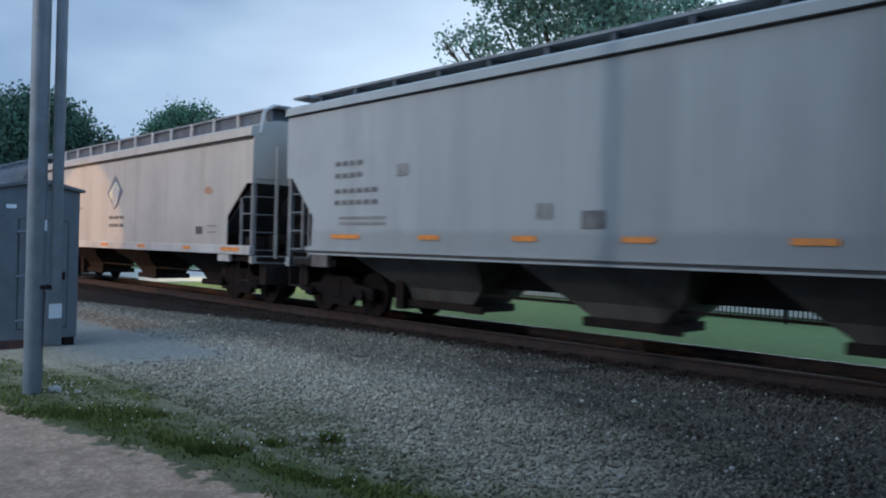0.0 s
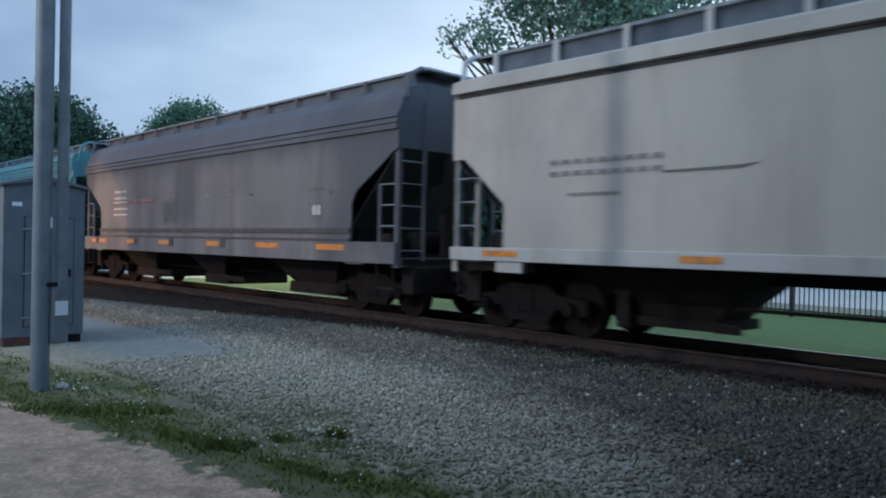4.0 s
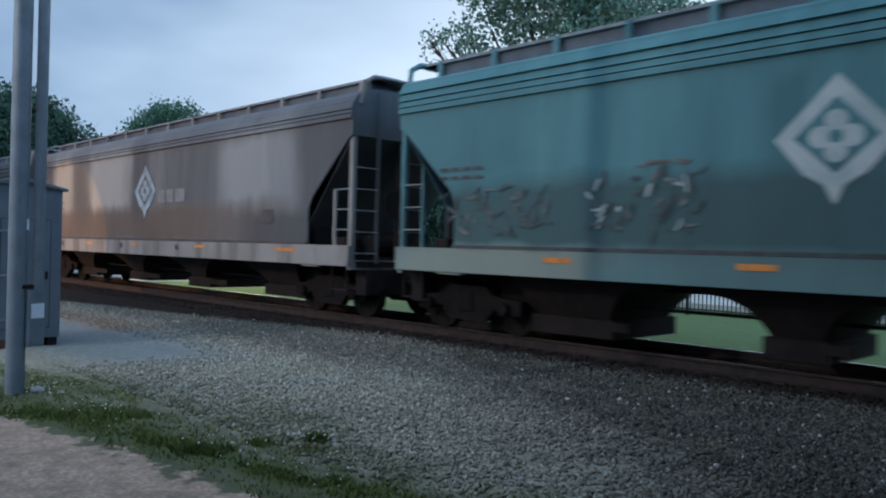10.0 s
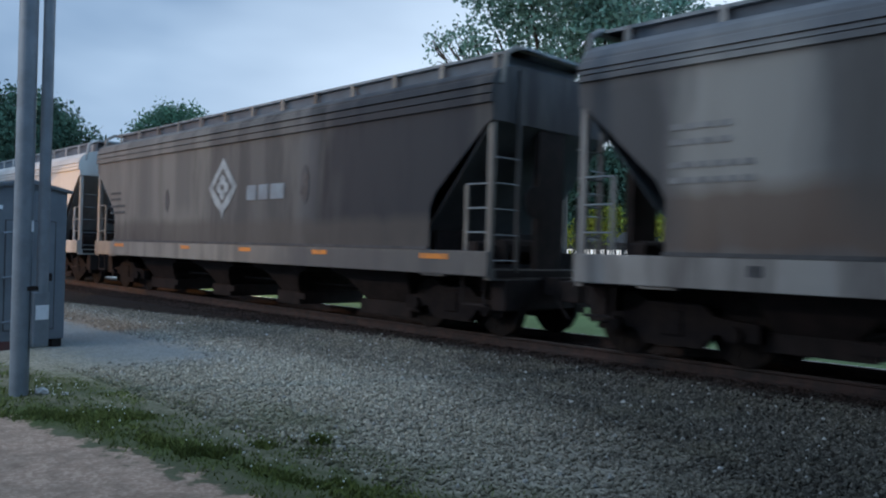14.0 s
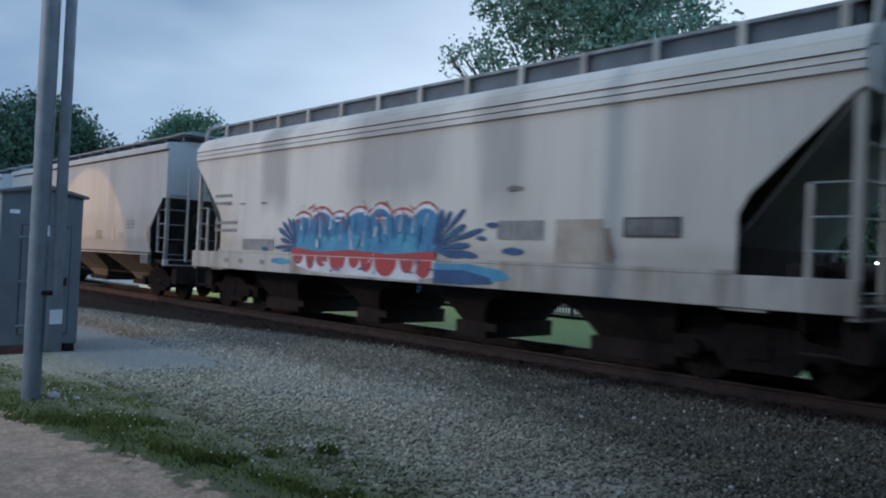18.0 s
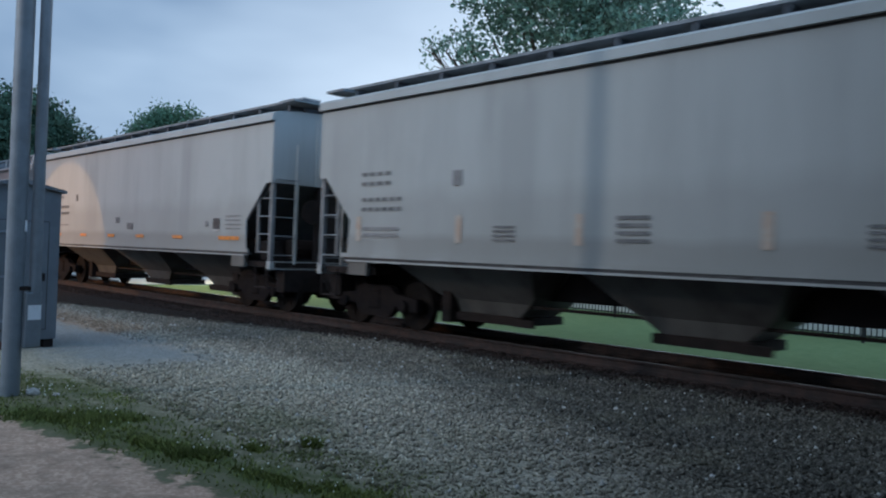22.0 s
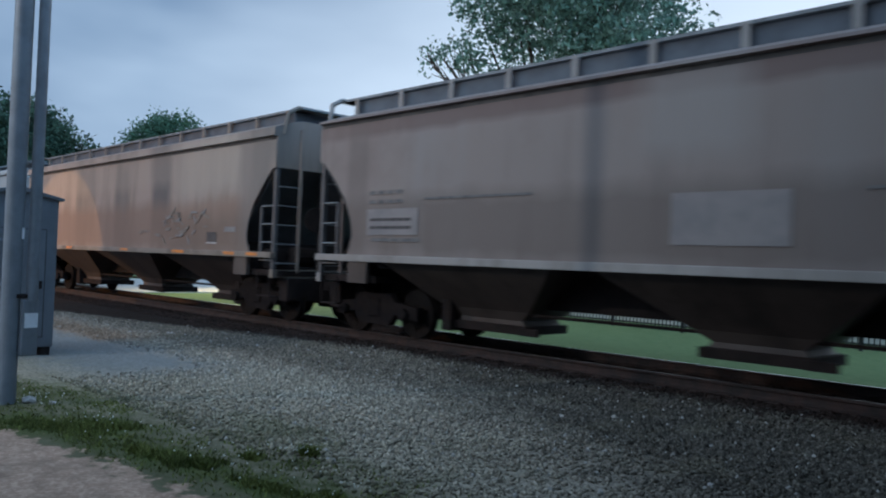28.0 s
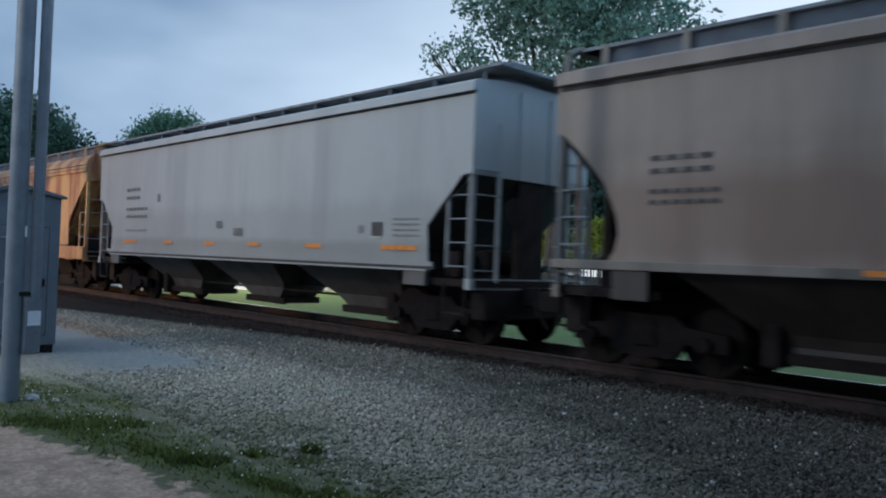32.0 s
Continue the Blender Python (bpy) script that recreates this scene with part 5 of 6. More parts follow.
    for x, rx, rz in ((-11.30, 0.20, 0.15), (-10.82, 0.17, 0.22), (-10.40, 0.22, 0.17), (-9.85, 0.28, 0.23), (-9.28, 0.18, 0.16), (-8.88, 0.20, 0.21), (-8.30, 0.34, 0.26), (-7.68, 0.20, 0.19), (-7.22, 0.24, 0.25)):
        patch(c, "drop", [(x - rx, 1.445)] + [(x + rx * math.cos(math.pi + k * math.pi / 8), 1.44 + rz * 1.25 * math.sin(math.pi + k * math.pi / 8)) for k in range(1, 8)] + [(x + rx, 1.445)], red, 0.053)
    patch(c, "letter_foot", [(-11.55, 1.46), (-11.5, 1.62), (-10.5, 1.54), (-9.4, 1.60), (-8.2, 1.54), (-6.95, 1.62), (-6.9, 1.46)], red, 0.056)
    strokes(c, "rim_stroke", 41, -11.55, -6.95, 2.16, 2.46, 30, (red, white, red), (0.014, 0.03), y=0.047, steep=1.4)
    strokes(c, "blue_drip", 22, -11.5, -7.1, 1.10, 1.36, 16, (navy, azure, white), (0.015, 0.035), y=0.057)
    # splashes to both sides: long arms, thin at the root and broad near the end
    def arm(x0, z0, turn, length, wide, coat):
        dx, dz = math.cos(radians(turn)), math.sin(radians(turn))
        left, right = [], []
        for f, w in ((0.12, 0.35), (0.45, 0.55), (0.72, 1.0), (0.9, 0.85), (1.0, 0.3)):
            left.append((x0 + f * length * dx - w * wide * dz, z0 + f * length * dz + w * wide * dx))
            right.append((x0 + f * length * dx + w * wide * dz, z0 + f * length * dz - w * wide * dx))
        patch(c, "splash", right + left[::-1], coat, 0.026)

    for k, (turn, length) in enumerate(((70, 0.72), (54, 0.80), (40, 1.05), (26, 0.92), (15, 1.30), (4, 0.95), (-6, 1.15), (-15, 0.85))):
        arm(-7.06, 1.68, turn, length, 0.045 + 0.03 * rng.random(), navy)
    for k, (turn, length) in enumerate(((112, 0.62), (126, 0.74), (142, 0.82), (156, 0.90), (170, 0.72), (184, 0.95), (196, 0.66), (208, 0.5))):
        arm(-11.36, 1.66, turn, length, 0.04 + 0.03 * rng.random(), navy)
    for x, z, rx, rz in ((-5.62, 2.08, 0.15, 0.045), (-5.15, 1.66, 0.24, 0.06), (-12.75, 1.56, 0.16, 0.05), (-5.85, 1.86, 0.12, 0.04)):
        patch(c, "splash", oval(x, z, rx, rz, 12, 0.12), navy, 0.013)
    patch(c, "sill_splash", [(-6.95, 1.42), (-6.1, 1.43), (-5.3, 1.34), (-5.15, 1.22), (-5.8, 1.10), (-6.95, 1.08)], azure, 0.050)
    patch(c, "sill_splash", [(-6.95, 1.30), (-6.2, 1.32), (-5.6, 1.22), (-5.5, 1.12), (-6.2, 1.07), (-6.95, 1.07)], navy, 0.055)
    patch(c, "sill_splash", oval(-12.0, 1.30, 0.42, 0.07, 12, 0.12), azure, 0.050)
    blocks(c, "reporting_mark", -15.3, 2.62, 0.9, 0.26, FAINT, 4, 0.15)
    blocks(c, "car_number", -15.25, 1.95, 1.15, 0.26, FAINT, 6, 0.15)
    blocks(c, "data_panel", -13.8, 1.52, 1.4, 0.26, FAINT, 1, 0.0)
    blocks(c, "data_panel", -5.5, 1.85, 1.0, 0.3, FAINT, 3, 0.1)
    blocks(c, "overpaint", -4.3, 1.52, 0.85, 0.64, shade("beige_overpaint", (0.30, 0.255, 0.215), 0.7, 0.0, (0.38, 0.34, 0.30), 2.0), 1, 0.0)
    patch(c, "rust_drip", [(-3.42, 2.02), (-3.36, 1.55), (-3.26, 1.52), (-3.22, 1.62), (-3.34, 2.04)], shade("rust_drip_brown", (0.24, 0.15, 0.11), 0.7, 0.0, (0.34, 0.26, 0.21), 4.0), 0.018)
    blocks(c, "placard", -3.1, 1.9, 0.9, 0.28, BLACKISH, 1, 0.0)
    blocks(c, "placard_card", -3.05, 1.93, 0.8, 0.22, FADED, 2, 0.08, y=0.018)
    patch(c, "rust_mark", oval(-5.15, 2.66, 0.18, 0.05, 10, 0.2), FADED)
    for x in (-13.9, -12.9, -14.6):
        patch(c, "rust_mark", oval(x, 2.62, 0.16, 0.02, 8, 0.2), FADED)
        blocks(c, "sill_plate", x, 1.2, 0.28, 0.1, FAINT, y=0.05)


def bars_car():
    c = smooth(-128.1, -143.8, PALE, "pale grey smooth-sided covered hopper car with faded orange bars")
    blocks(c, "reporting_mark", -14.3, 2.70, 0.9, 0.25, FADED, 4)
    blocks(c, "car_number", -14.28, 2.22, 1.2, 0.25, FADED, 6)
    for z in (1.86, 1.74):
        blocks(c, "data_line", -14.2, z, 1.0, 0.06, FAINT, 5)
    blocks(c, "small_mark", -11.85, 2.62, 0.3, 0.26, FAINT)
    faded = shade("washed_orange_bar", (0.40, 0.30, 0.235), 0.7, 0.0, (0.43, 0.37, 0.32), 5.0)
    for x in (-14.42, -11.75, -9.3, -6.56, -3.9, -1.25):
        blocks(c, "faded_bar", x, 1.66, 0.14, 0.46, BROWN if x > -3 else faded, 1, 0.0)
    for x, w, z, h in ((-10.9, 0.46, 1.70, 0.28), (-8.6, 0.52, 1.71, 0.43), (-5.38, 0.6, 1.70, 0.3)):
        for k in range(4):
            blocks(c, "stencil_line", x, z + k * h / 4, w, h / 8, FADED, 1, 0.0)
    for k in range(3):
        blocks(c, "data_line", -2.75, 2.04 + 0.1 * k, 0.6, 0.04, FAINT, 4)
        blocks(c, "data_line", -3.35, 1.74 + 0.06 * k, 0.4, 0.03, FAINT, 4)


def plain_smooth(front, rear):
    c = smooth(front, rear, PALE, "pale grey smooth-sided covered hopper car with orange reflectors")
    blocks(c, "reporting_mark", -13.85, 2.86, 0.95, 0.32, FADED, 4)
    blocks(c, "car_number", -13.82, 2.32, 1.45, 0.30, FADED, 6)
    blocks(c, "data_line", -13.85, 1.95, 1.4, 0.04, FAINT, 8)
    blocks(c, "small_mark", -11.8, 2.74, 0.22, 0.22, FADED)
    blocks(c, "stencil_plate", -8.48, 2.02, 0.4, 0.17, FADED)
    blocks(c, "stencil_plate", -7.65, 1.84, 0.58, 0.18, FADED)
    blocks(c, "placard", -2.55, 1.86, 0.32, 0.26, BLACKISH, 1, 0.0)
    blocks(c, "placard_card", -2.55, 1.82, 0.32, 0.03, STRIP, 1, 0.0)
    blocks(c, "small_mark", -2.95, 1.92, 0.2, 0.14, FAINT)
    for k in range(4):
        blocks(c, "data_line", -1.95, 1.86 + 0.1 * k, 0.7, 0.03, FAINT, 5)
    reflectors(c, 1.61, [(-13.95, 0.9), (-11.3, 0.5), (-9.05, 0.5), (-7.0, 0.5), (-4.7, 0.55), (-2.25, 0.95)])


def pink_car():
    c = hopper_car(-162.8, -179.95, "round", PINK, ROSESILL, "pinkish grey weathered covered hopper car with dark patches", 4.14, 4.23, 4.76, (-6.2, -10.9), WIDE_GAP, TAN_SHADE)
    CARS.append(c)
    blocks(c, "overpaint", -9.25, 1.8, 1.55, 0.68, shade("grey_overpaint", (0.20, 0.19, 0.195), 0.7, 0.0, (0.25, 0.23, 0.23), 2.0), 1, 0.0)
    blocks(c, "reporting_mark", -15.5, 2.5, 1.0, 0.24, FADED, 4)
    blocks(c, "number_panel", -15.55, 1.92, 1.4, 0.48, shade("grey_overpaint", (0.13, 0.125, 0.13), 0.7), 1, 0.0)
    blocks(c, "car_number", -15.45, 2.03, 1.15, 0.2, BLACKISH, 6, 0.12, y=0.018)
    blocks(c, "data_line", -15.4, 1.80, 1.3, 0.06, FADED)
    for x, w in ((-14.0, 2.4), (-6.9, 1.6), (-4.8, 0.95), (-5.6, 0.4)):
        blocks(c, "scrawl", x, 2.44 + 0.1 * (int(x * 10) % 3), w, 0.04, FADED, 6, 0.2)
    blocks(c, "placard", -3.7, 1.77, 0.45, 0.24, FADED, 1, 0.0)
    blocks(c, "placard_rim", -3.72, 1.73, 0.49, 0.03, STRIP, 1, 0.0)
    patch(c, "rust_stain", oval(-1.45, 2.0, 0.09, 0.42, 12, 0.15), BROWN)
    patch(c, "rust_stain", oval(-1.2, 3.2, 0.2, 0.2, 12, 0.25), FAINT)
    patch(c, "stain", oval(-6.5, 1.9, 0.12, 0.4, 10, 0.2), FAINT)


def tan_car():
    c = hopper_car(-181.6, -198.3, "round", TAN, TANSILL, "tan-grey stained covered hopper car with orange reflectors", 4.09, 4.31, 4.79, (-6.0, -10.65), WIDE_GAP, TAN_SHADE)
    CARS.append(c)
    blocks(c, "reporting_mark", -15.1, 2.72, 0.95, 0.24, BLACKISH, 4)
    blocks(c, "car_number", -15.1, 2.31, 1.05, 0.20, BLACKISH, 6)
    smudge = shade("tan_smudge", (0.175, 0.155, 0.135), 0.7, 0.0, (0.21, 0.185, 0.16), 6.0)
    strokes(c, "scribble", 5, -5.4, -3.1, 1.80, 2.50, 44, (smudge, FAINT, smudge), (0.025, 0.06), steep=0.9)
    strokes(c, "scribble", 8, -7.0, -5.7, 1.85, 2.05, 8, (smudge, FAINT), (0.012, 0.03), steep=0.3)
    blocks(c, "placard", -2.94, 1.74, 0.46, 0.24, BLACKISH, 1, 0.0)
    blocks(c, "placard_rim", -2.96, 1.70, 0.50, 0.03, STRIP, 1, 0.0)
    blocks(c, "data_line", -2.1, 1.98, 0.5, 0.12, FAINT, 3)
    reflectors(c, 1.45, [(-4.7, 0.65), (-2.05, 0.5), (-1.0, 0.45), (-8.0, 0.5), (-12.4, 0.5)], 0.07, 0.05)


first_car()
leaf_logo_car()
rose_car()
teal_car()
umber_car()
soot_car()
graffiti_car()
bars_car()
plain_smooth(-145.6, -161.2)
pink_car()
tan_car()
plain_smooth(-200.0, -215.9)
CARS.append(hopper_car(-217.1, -233.6, "rib", RUSTY, RUSTY, "rust-streaked yellow covered hopper car", 3.89, 4.52, 4.85, (-5.3, -8.35, -11.4), ARCH_GAP, RUSTY, ribs=(3.87, 3.98, 4.09), cut_top=3.58))
CARS.append(hopper_car(-235.2, -251.8, "rib", SOOT, UMBER, "sooty dark grey covered hopper car at the rear", 3.89, 4.52, 4.85, (-5.3, -8.35, -11.4), ARCH_GAP, ribs=(3.87, 3.98, 4.09), cut_top=3.58))


# ---- beside the track ----
def build_pole():
    pole = thing("signal_mast", pose(-9.3, 2.62, 0, 0, 0, 16), "grey galvanised steel mast with a conduit and a white notice", "signal mast")
    part("mast_tube", tube((0, 0, -0.05), (0, 0, 7.4), 0.096, 24), GALV, pole)
    part("conduit", tube((0.10, 0.172, 1.0), (0.10, 0.172, 7.4), 0.06, 16), GALV, pole)
    part("junction_box", boxed(0.02, 0.15, 0.05, 0.235, 0.52, 1.12, 0.012), GALV, pole)
    part("clamp", boxed(0.04, 0.12, 0.0, 0.14, 1.14, 1.185, 0.01), STEEL_DARK, pole)
    part("notice", boxed(0.152, 0.157, 0.07, 0.22, 0.82, 0.98), PAPER, pole, "white paper notice")
    part("tag", boxed(0.098, 0.104, 0.03, 0.055, 1.78, 1.9), PAPER, pole, "small white tag")
    return pole


def build_bungalow():
    b = thing("signal_bungalow", pose(-13.15, 3.75, 0, 0, 0, 3), "grey painted steel signal equipment cabinet with a hinged door", "equipment cabinet")
    w, d, lo, hi = 0.60, 1.75, 0.13, 2.46
    part("cabinet_body", boxed(-d, 0, -w, w, lo, hi, 0.012), CABINET, b)
    roof = bmesh.new()
    add_sweep(roof, [(-w - 0.06, hi - 0.02), (-w - 0.06, hi + 0.02), (0, hi + 0.17), (w + 0.06, hi + 0.02), (w + 0.06, hi - 0.02), (0, hi + 0.10)], -d - 0.06, 0.06)
    part("gable_roof", roof, CABINET, b)
    part("gable_panel", mesh_prism_x([(-w, hi - 0.01), (w, hi - 0.01), (0, hi + 0.12)], -0.02, 0.001), CABINET, b)
    door = part("door", boxed(0.0, 0.022, -0.29, 0.42, 0.30, 1.97, 0.008), CABINET, b)
    part("door_seal", boxed(0.0, 0.012, -0.305, 0.435, 0.285, 1.985), BLACKISH, b)
    for z in (0.42, 1.10, 1.78):
        part("hinge", tube((0.02, -0.33, z), (0.02, -0.16, z + 0.02), 0.018, 8), GALV, door)
    part("handle", boxed(0.022, 0.06, 0.34, 0.38, 1.05, 1.17, 0.008), STEEL_DARK, door)
    part("label_plate", boxed(0.0, 0.006, -0.48, -0.34, 2.14, 2.2), PAPER, b)
    for x in (-0.1, -d + 0.1):
        for y in (-w + 0.1, w - 0.1):
            part("foot", boxed(x - 0.07, x + 0.07, y - 0.07, y + 0.07, -0.02, lo), STEEL_DARK, b)
    part("skid", boxed(-d, -0.02, -w + 0.02, -w + 0.10, 0.0, lo), shade("rust_red_skid", (0.10, 0.04, 0.035), 0.8, 0.0, (0.05, 0.03, 0.03), 5.0), b)
    part("front_skid", boxed(-0.06, 0.004, -w + 0.02, 0.02, 0.0, lo), shade("rust_red_skid", (0.10, 0.04, 0.035), 0.8, 0.0, (0.05, 0.03, 0.03), 5.0), b)
    return b


def mesh_prism_x(section, x0, x1):
    return sweep(section, x0, x1)


build_pole()
build_bungalow()


# ---- beyond the track ----
def build_roads():
    for name, x0, x1, y0, y1, label in (("road", -47, -32, -60, 9.0, "pale worn road that leads to the level crossing"),
                                        ("road", -47, -32, 12.9, 120, "pale worn road beyond the level crossing"),
                                        ("side_road", -31.9, 90, 23.4, 46.0, "broad pale concrete yard behind the fence")):
        tagged(part(name, boxed(x0, x1, y0, y1, -0.3, 0.012), CONCRETE, None), label, "road", kind="structure")
    tagged(part("crossing_panel", boxed(-47, -32, 9.004, 12.896, -0.2, 0.16), shade("crossing_planks", (0.09, 0.085, 0.08), 0.9, 0.0, (0.05, 0.048, 0.045), 3.0), None), "dark timber level crossing deck between road ends", "crossing deck", kind="structure")
    tagged(part("kerb", boxed(-31.9, 90, 23.2, 23.38, -0.2, 0.14), CONCRETE, None), "pale concrete kerb along the road", "kerb", kind="structure")


build_roads()


def leaf_cloud(rng, blobs, count, size, material, name, bunch=12, loose=2.2):
    """Leaves as small pointed quads, gathered in bunches in and on uneven blobs."""
    w = np.array([b[3] ** 2.7 for b in blobs])
    pick = rng.choice(len(blobs), count // bunch, p=w / w.sum())
    cen = np.array([b[:3] for b in blobs])[pick]
    rad = np.array([b[3] for b in blobs])[pick]
    d = rng.standard_normal((len(pick), 3))
    d /= np.linalg.norm(d, axis=1, keepdims=True)
    clump = cen + d * rad[:, None] * (0.35 + 0.70 * rng.random((len(pick), 1)) ** 0.5)
    p = (clump[:, None] + rng.standard_normal((len(pick), bunch, 3)) * size * loose).reshape(-1, 3)
    n = len(p)
    a = rng.standard_normal((n, 3))
    a /= np.linalg.norm(a, axis=1, keepdims=True)
    b = np.cross(a, rng.standard_normal((n, 3)))
    b /= np.linalg.norm(b, axis=1, keepdims=True)
    s = size * (0.6 + 0.8 * rng.random((n, 1)))
    quad = np.stack([p - a * s, p + b * s * 0.55, p + a * s, p - b * s * 0.55], 1).reshape(-1, 3)
    return heap(name, quad, np.arange(4 * n).reshape(-1, 4), material)


def tree(x, y, blobs, trunk, seed, label, leaves, size, material, group="trees behind the train", name="tree", loose=2.2):
    """Blobs: places (from the trunk's foot) and radii of the crown's masses; a limb runs to each."""
    rng = np.random.default_rng(seed)
    t = thing(name, pose(x, y, land(x, y)), label, "tree", group)
    top, r0 = trunk
    part("trunk", tube((0, 0, -0.1), (0.1, 0, top), r0, 12, r0 * 0.45), BARK, t)
    for bx, by, bz, br in blobs:
        limb = bmesh.new()
        foot = Vector((0.0, 0.0, top * (0.45 + 0.5 * rng.random())))
        goal = Vector((bx, by, bz))
        mid = foot.lerp(goal, 0.55) + Vector((0, 0, -0.06 * top))
        add_tube(limb, foot, mid, r0 * 0.34, 7, r0 * 0.2)
        add_tube(limb, mid, goal, r0 * 0.2, 6, r0 * 0.05)
        for k in range(4):
            off = Vector(rng.standard_normal(3)) * br * 0.55
            add_tube(limb, mid.lerp(goal, 0.4 + 0.15 * k), goal + off, r0 * 0.09, 5, r0 * 0.03)
        part("limb", limb, BARK, t)
    crown = new("crown", leaf_cloud(rng, blobs, leaves, size, material, "crown", loose=loose))
    crown.parent = t
    return t


def dome(seed, rx, z0, z1, n, r):
    """Masses of a rounded crown between two heights."""
    rng = np.random.default_rng(seed)
    out = []
    for k in range(n):
        a = k * 2.4
        up = (k + 0.5) / n
        reach = rx * math.sqrt(max(0.05, 1 - (2 * up - 0.75) ** 2 / 1.6)) * (0.35 + 0.5 * rng.random())
        out.append((reach * math.cos(a), reach * math.sin(a), z0 + (z1 - z0 - r) * up + r * 0.2, r * (0.8 + 0.4 * rng.random())))
    return out


tree(-20.1, 26.0, [(-2.6, 0, 13.8, 2.6), (0.4, 0.5, 12.2, 3.0), (2.9, 0, 12.2, 2.9), (0.2, 1, 16.0, 3.8), (-2.8, 0, 17.0, 3.2), (3.3, 0, 15.6, 3.0), (-3.4, -0.5, 11.5, 1.5), (4.6, 0, 10.4, 1.7), (6.2, 0.3, 9.8, 0.9),
                   (5.7, -0.4, 8.9, 0.8), (1.5, 0, 9.8, 2.0), (-5.1, -0.4, 11.6, 0.75), (-5.9, -0.3, 11.3, 0.7), (-6.8, -0.5, 11.8, 0.62), (-7.7, -0.3, 11.85, 0.42), (-7.0, -0.6, 11.05, 0.42)],
     (9.0, 0.42), 3, "large leafy green deciduous tree with an open crown", 42000, 0.115, LEAF, loose=2.0)
tree(-77.2, 21.5, dome(5, 8.2, 2.0, 15.0, 24, 3.4), (9.0, 0.45), 5, "dark green broad-crowned tree far down the track", 70000, 0.19, LEAF_DARK)
tree(-86.3, 39.5, dome(6, 5.2, 3.0, 17.45, 18, 2.5), (9.5, 0.4), 6, "green round-topped tree far down the track", 44000, 0.19, LEAF_MID)
for k, (x, y, h, r) in enumerate(((-52, 58, 9.0, 5.0), (-43, 60, 8.0, 4.6), (-33.5, 50, 10.0, 5.0), (-40, 53, 10.0, 5.0), (-27, 58, 9.2, 4.2), (-19.5, 54, 9.0, 4.0), (-12, 56, 8.4, 4.0), (-5, 52, 8.6, 4.4), (4, 54, 9.4, 4.6),
                                  (-60, 50, 9.5, 5.4), (-70, 52, 10.0, 5.6), (-80, 56, 10.5, 6.0), (-53, 46, 7.5, 4.0), (-24.5, 47, 8.2, 3.4), (-9, 45, 6.8, 3.0), (-62, 66, 9.0, 5.4), (-1.5, 41, 7.6, 3.4))):
    tree(x, y, dome(20 + k, r, 1.0 if k % 3 else 2.2, h, 12, r * 0.48), (h * 0.55, 0.2), 30 + k, "dark leafy tree in the row behind the road", 40000 if -42 < x < 0 else 16000, 0.19 if -42 < x < 0 else 0.34, LEAF_DARK)
tree(-25.6, 32.0, [(-0.9, 0, 2.7, 0.65), (0.1, 0.1, 2.9, 0.7), (1.1, 0, 2.6, 0.6), (0.2, -0.3, 2.2, 0.5)], (2.0, 0.07), 51, "small ornamental tree with lamplight painted into its yellow-green leaves", 2600, 0.10, LEAF_LAMPLIT, name="small_tree")
tree(-22.1, 32.2, [(-0.4, 0, 3.2, 0.45), (0.3, 0.1, 3.4, 0.5), (0.1, -0.3, 2.9, 0.4)], (2.6, 0.06), 52, "slim ornamental tree with lamplight painted into its yellow-green leaves", 1700, 0.10, LEAF_LAMPLIT, name="small_tree")
tree(-18.8, 32.4, [(-0.3, 0, 3.1, 0.4), (0.3, 0.1, 2.9, 0.4)], (2.4, 0.05), 53, "slim ornamental tree with lamplight painted into its yellow-green leaves", 900, 0.10, LEAF_LAMPLIT, name="small_tree")


# unseen trees added on the near side, behind the viewer, to shade the right end of the yard
for k, (x, y, h, r) in enumerate(((5.5, -6.0, 13.0, 4.6), (1.0, -10.0, 13.5, 4.2), (10.5, -10.5, 13.0, 5.0), (11.0, -3.5, 12.5, 4.8), (4.6, 3.9, 10.5, 3.6), (9.0, 6.0, 10.0, 3.4))):
    tree(x, y, dome(60 + k, r, 2.4, h, 12, r * 0.5), (h * 0.55, 0.24), 70 + k, "tall leafy tree added out of view to shade the right end", 14000, 0.36, LEAF_DARK, "trees on the near side")


def build_fence():
    fence = thing("metal_fence", pose(-18, 21.0, -0.04, 0, 0, -2.0), "black metal picket fence along the lawn", "fence", kind="structure")
    bar = bpy.data.meshes.new("picket")
    bm = boxed(-0.012, 0.012, -0.012, 0.012, 0.06, 1.86)
    bm.to_mesh(bar)
    bm.free()
    bar.materials.append(FENCE)
    for i in range(290):
        o = new("picket", bar)
        o.parent, o.matrix_basis = fence, pose(-7.6 + i * 0.125, 0, 0)
    for i in range(16):
        part("fence_post", boxed(-0.04, 0.04, -0.04, 0.04, 0, 1.92, 0.008), FENCE, fence, "", pose(-7.6 + i * 2.4, 0, 0))
    for z in (0.16, 1.62):
        part("fence_rail", boxed(-7.6, 29, -0.018, 0.018, z, z + 0.04), FENCE, fence)


build_fence()


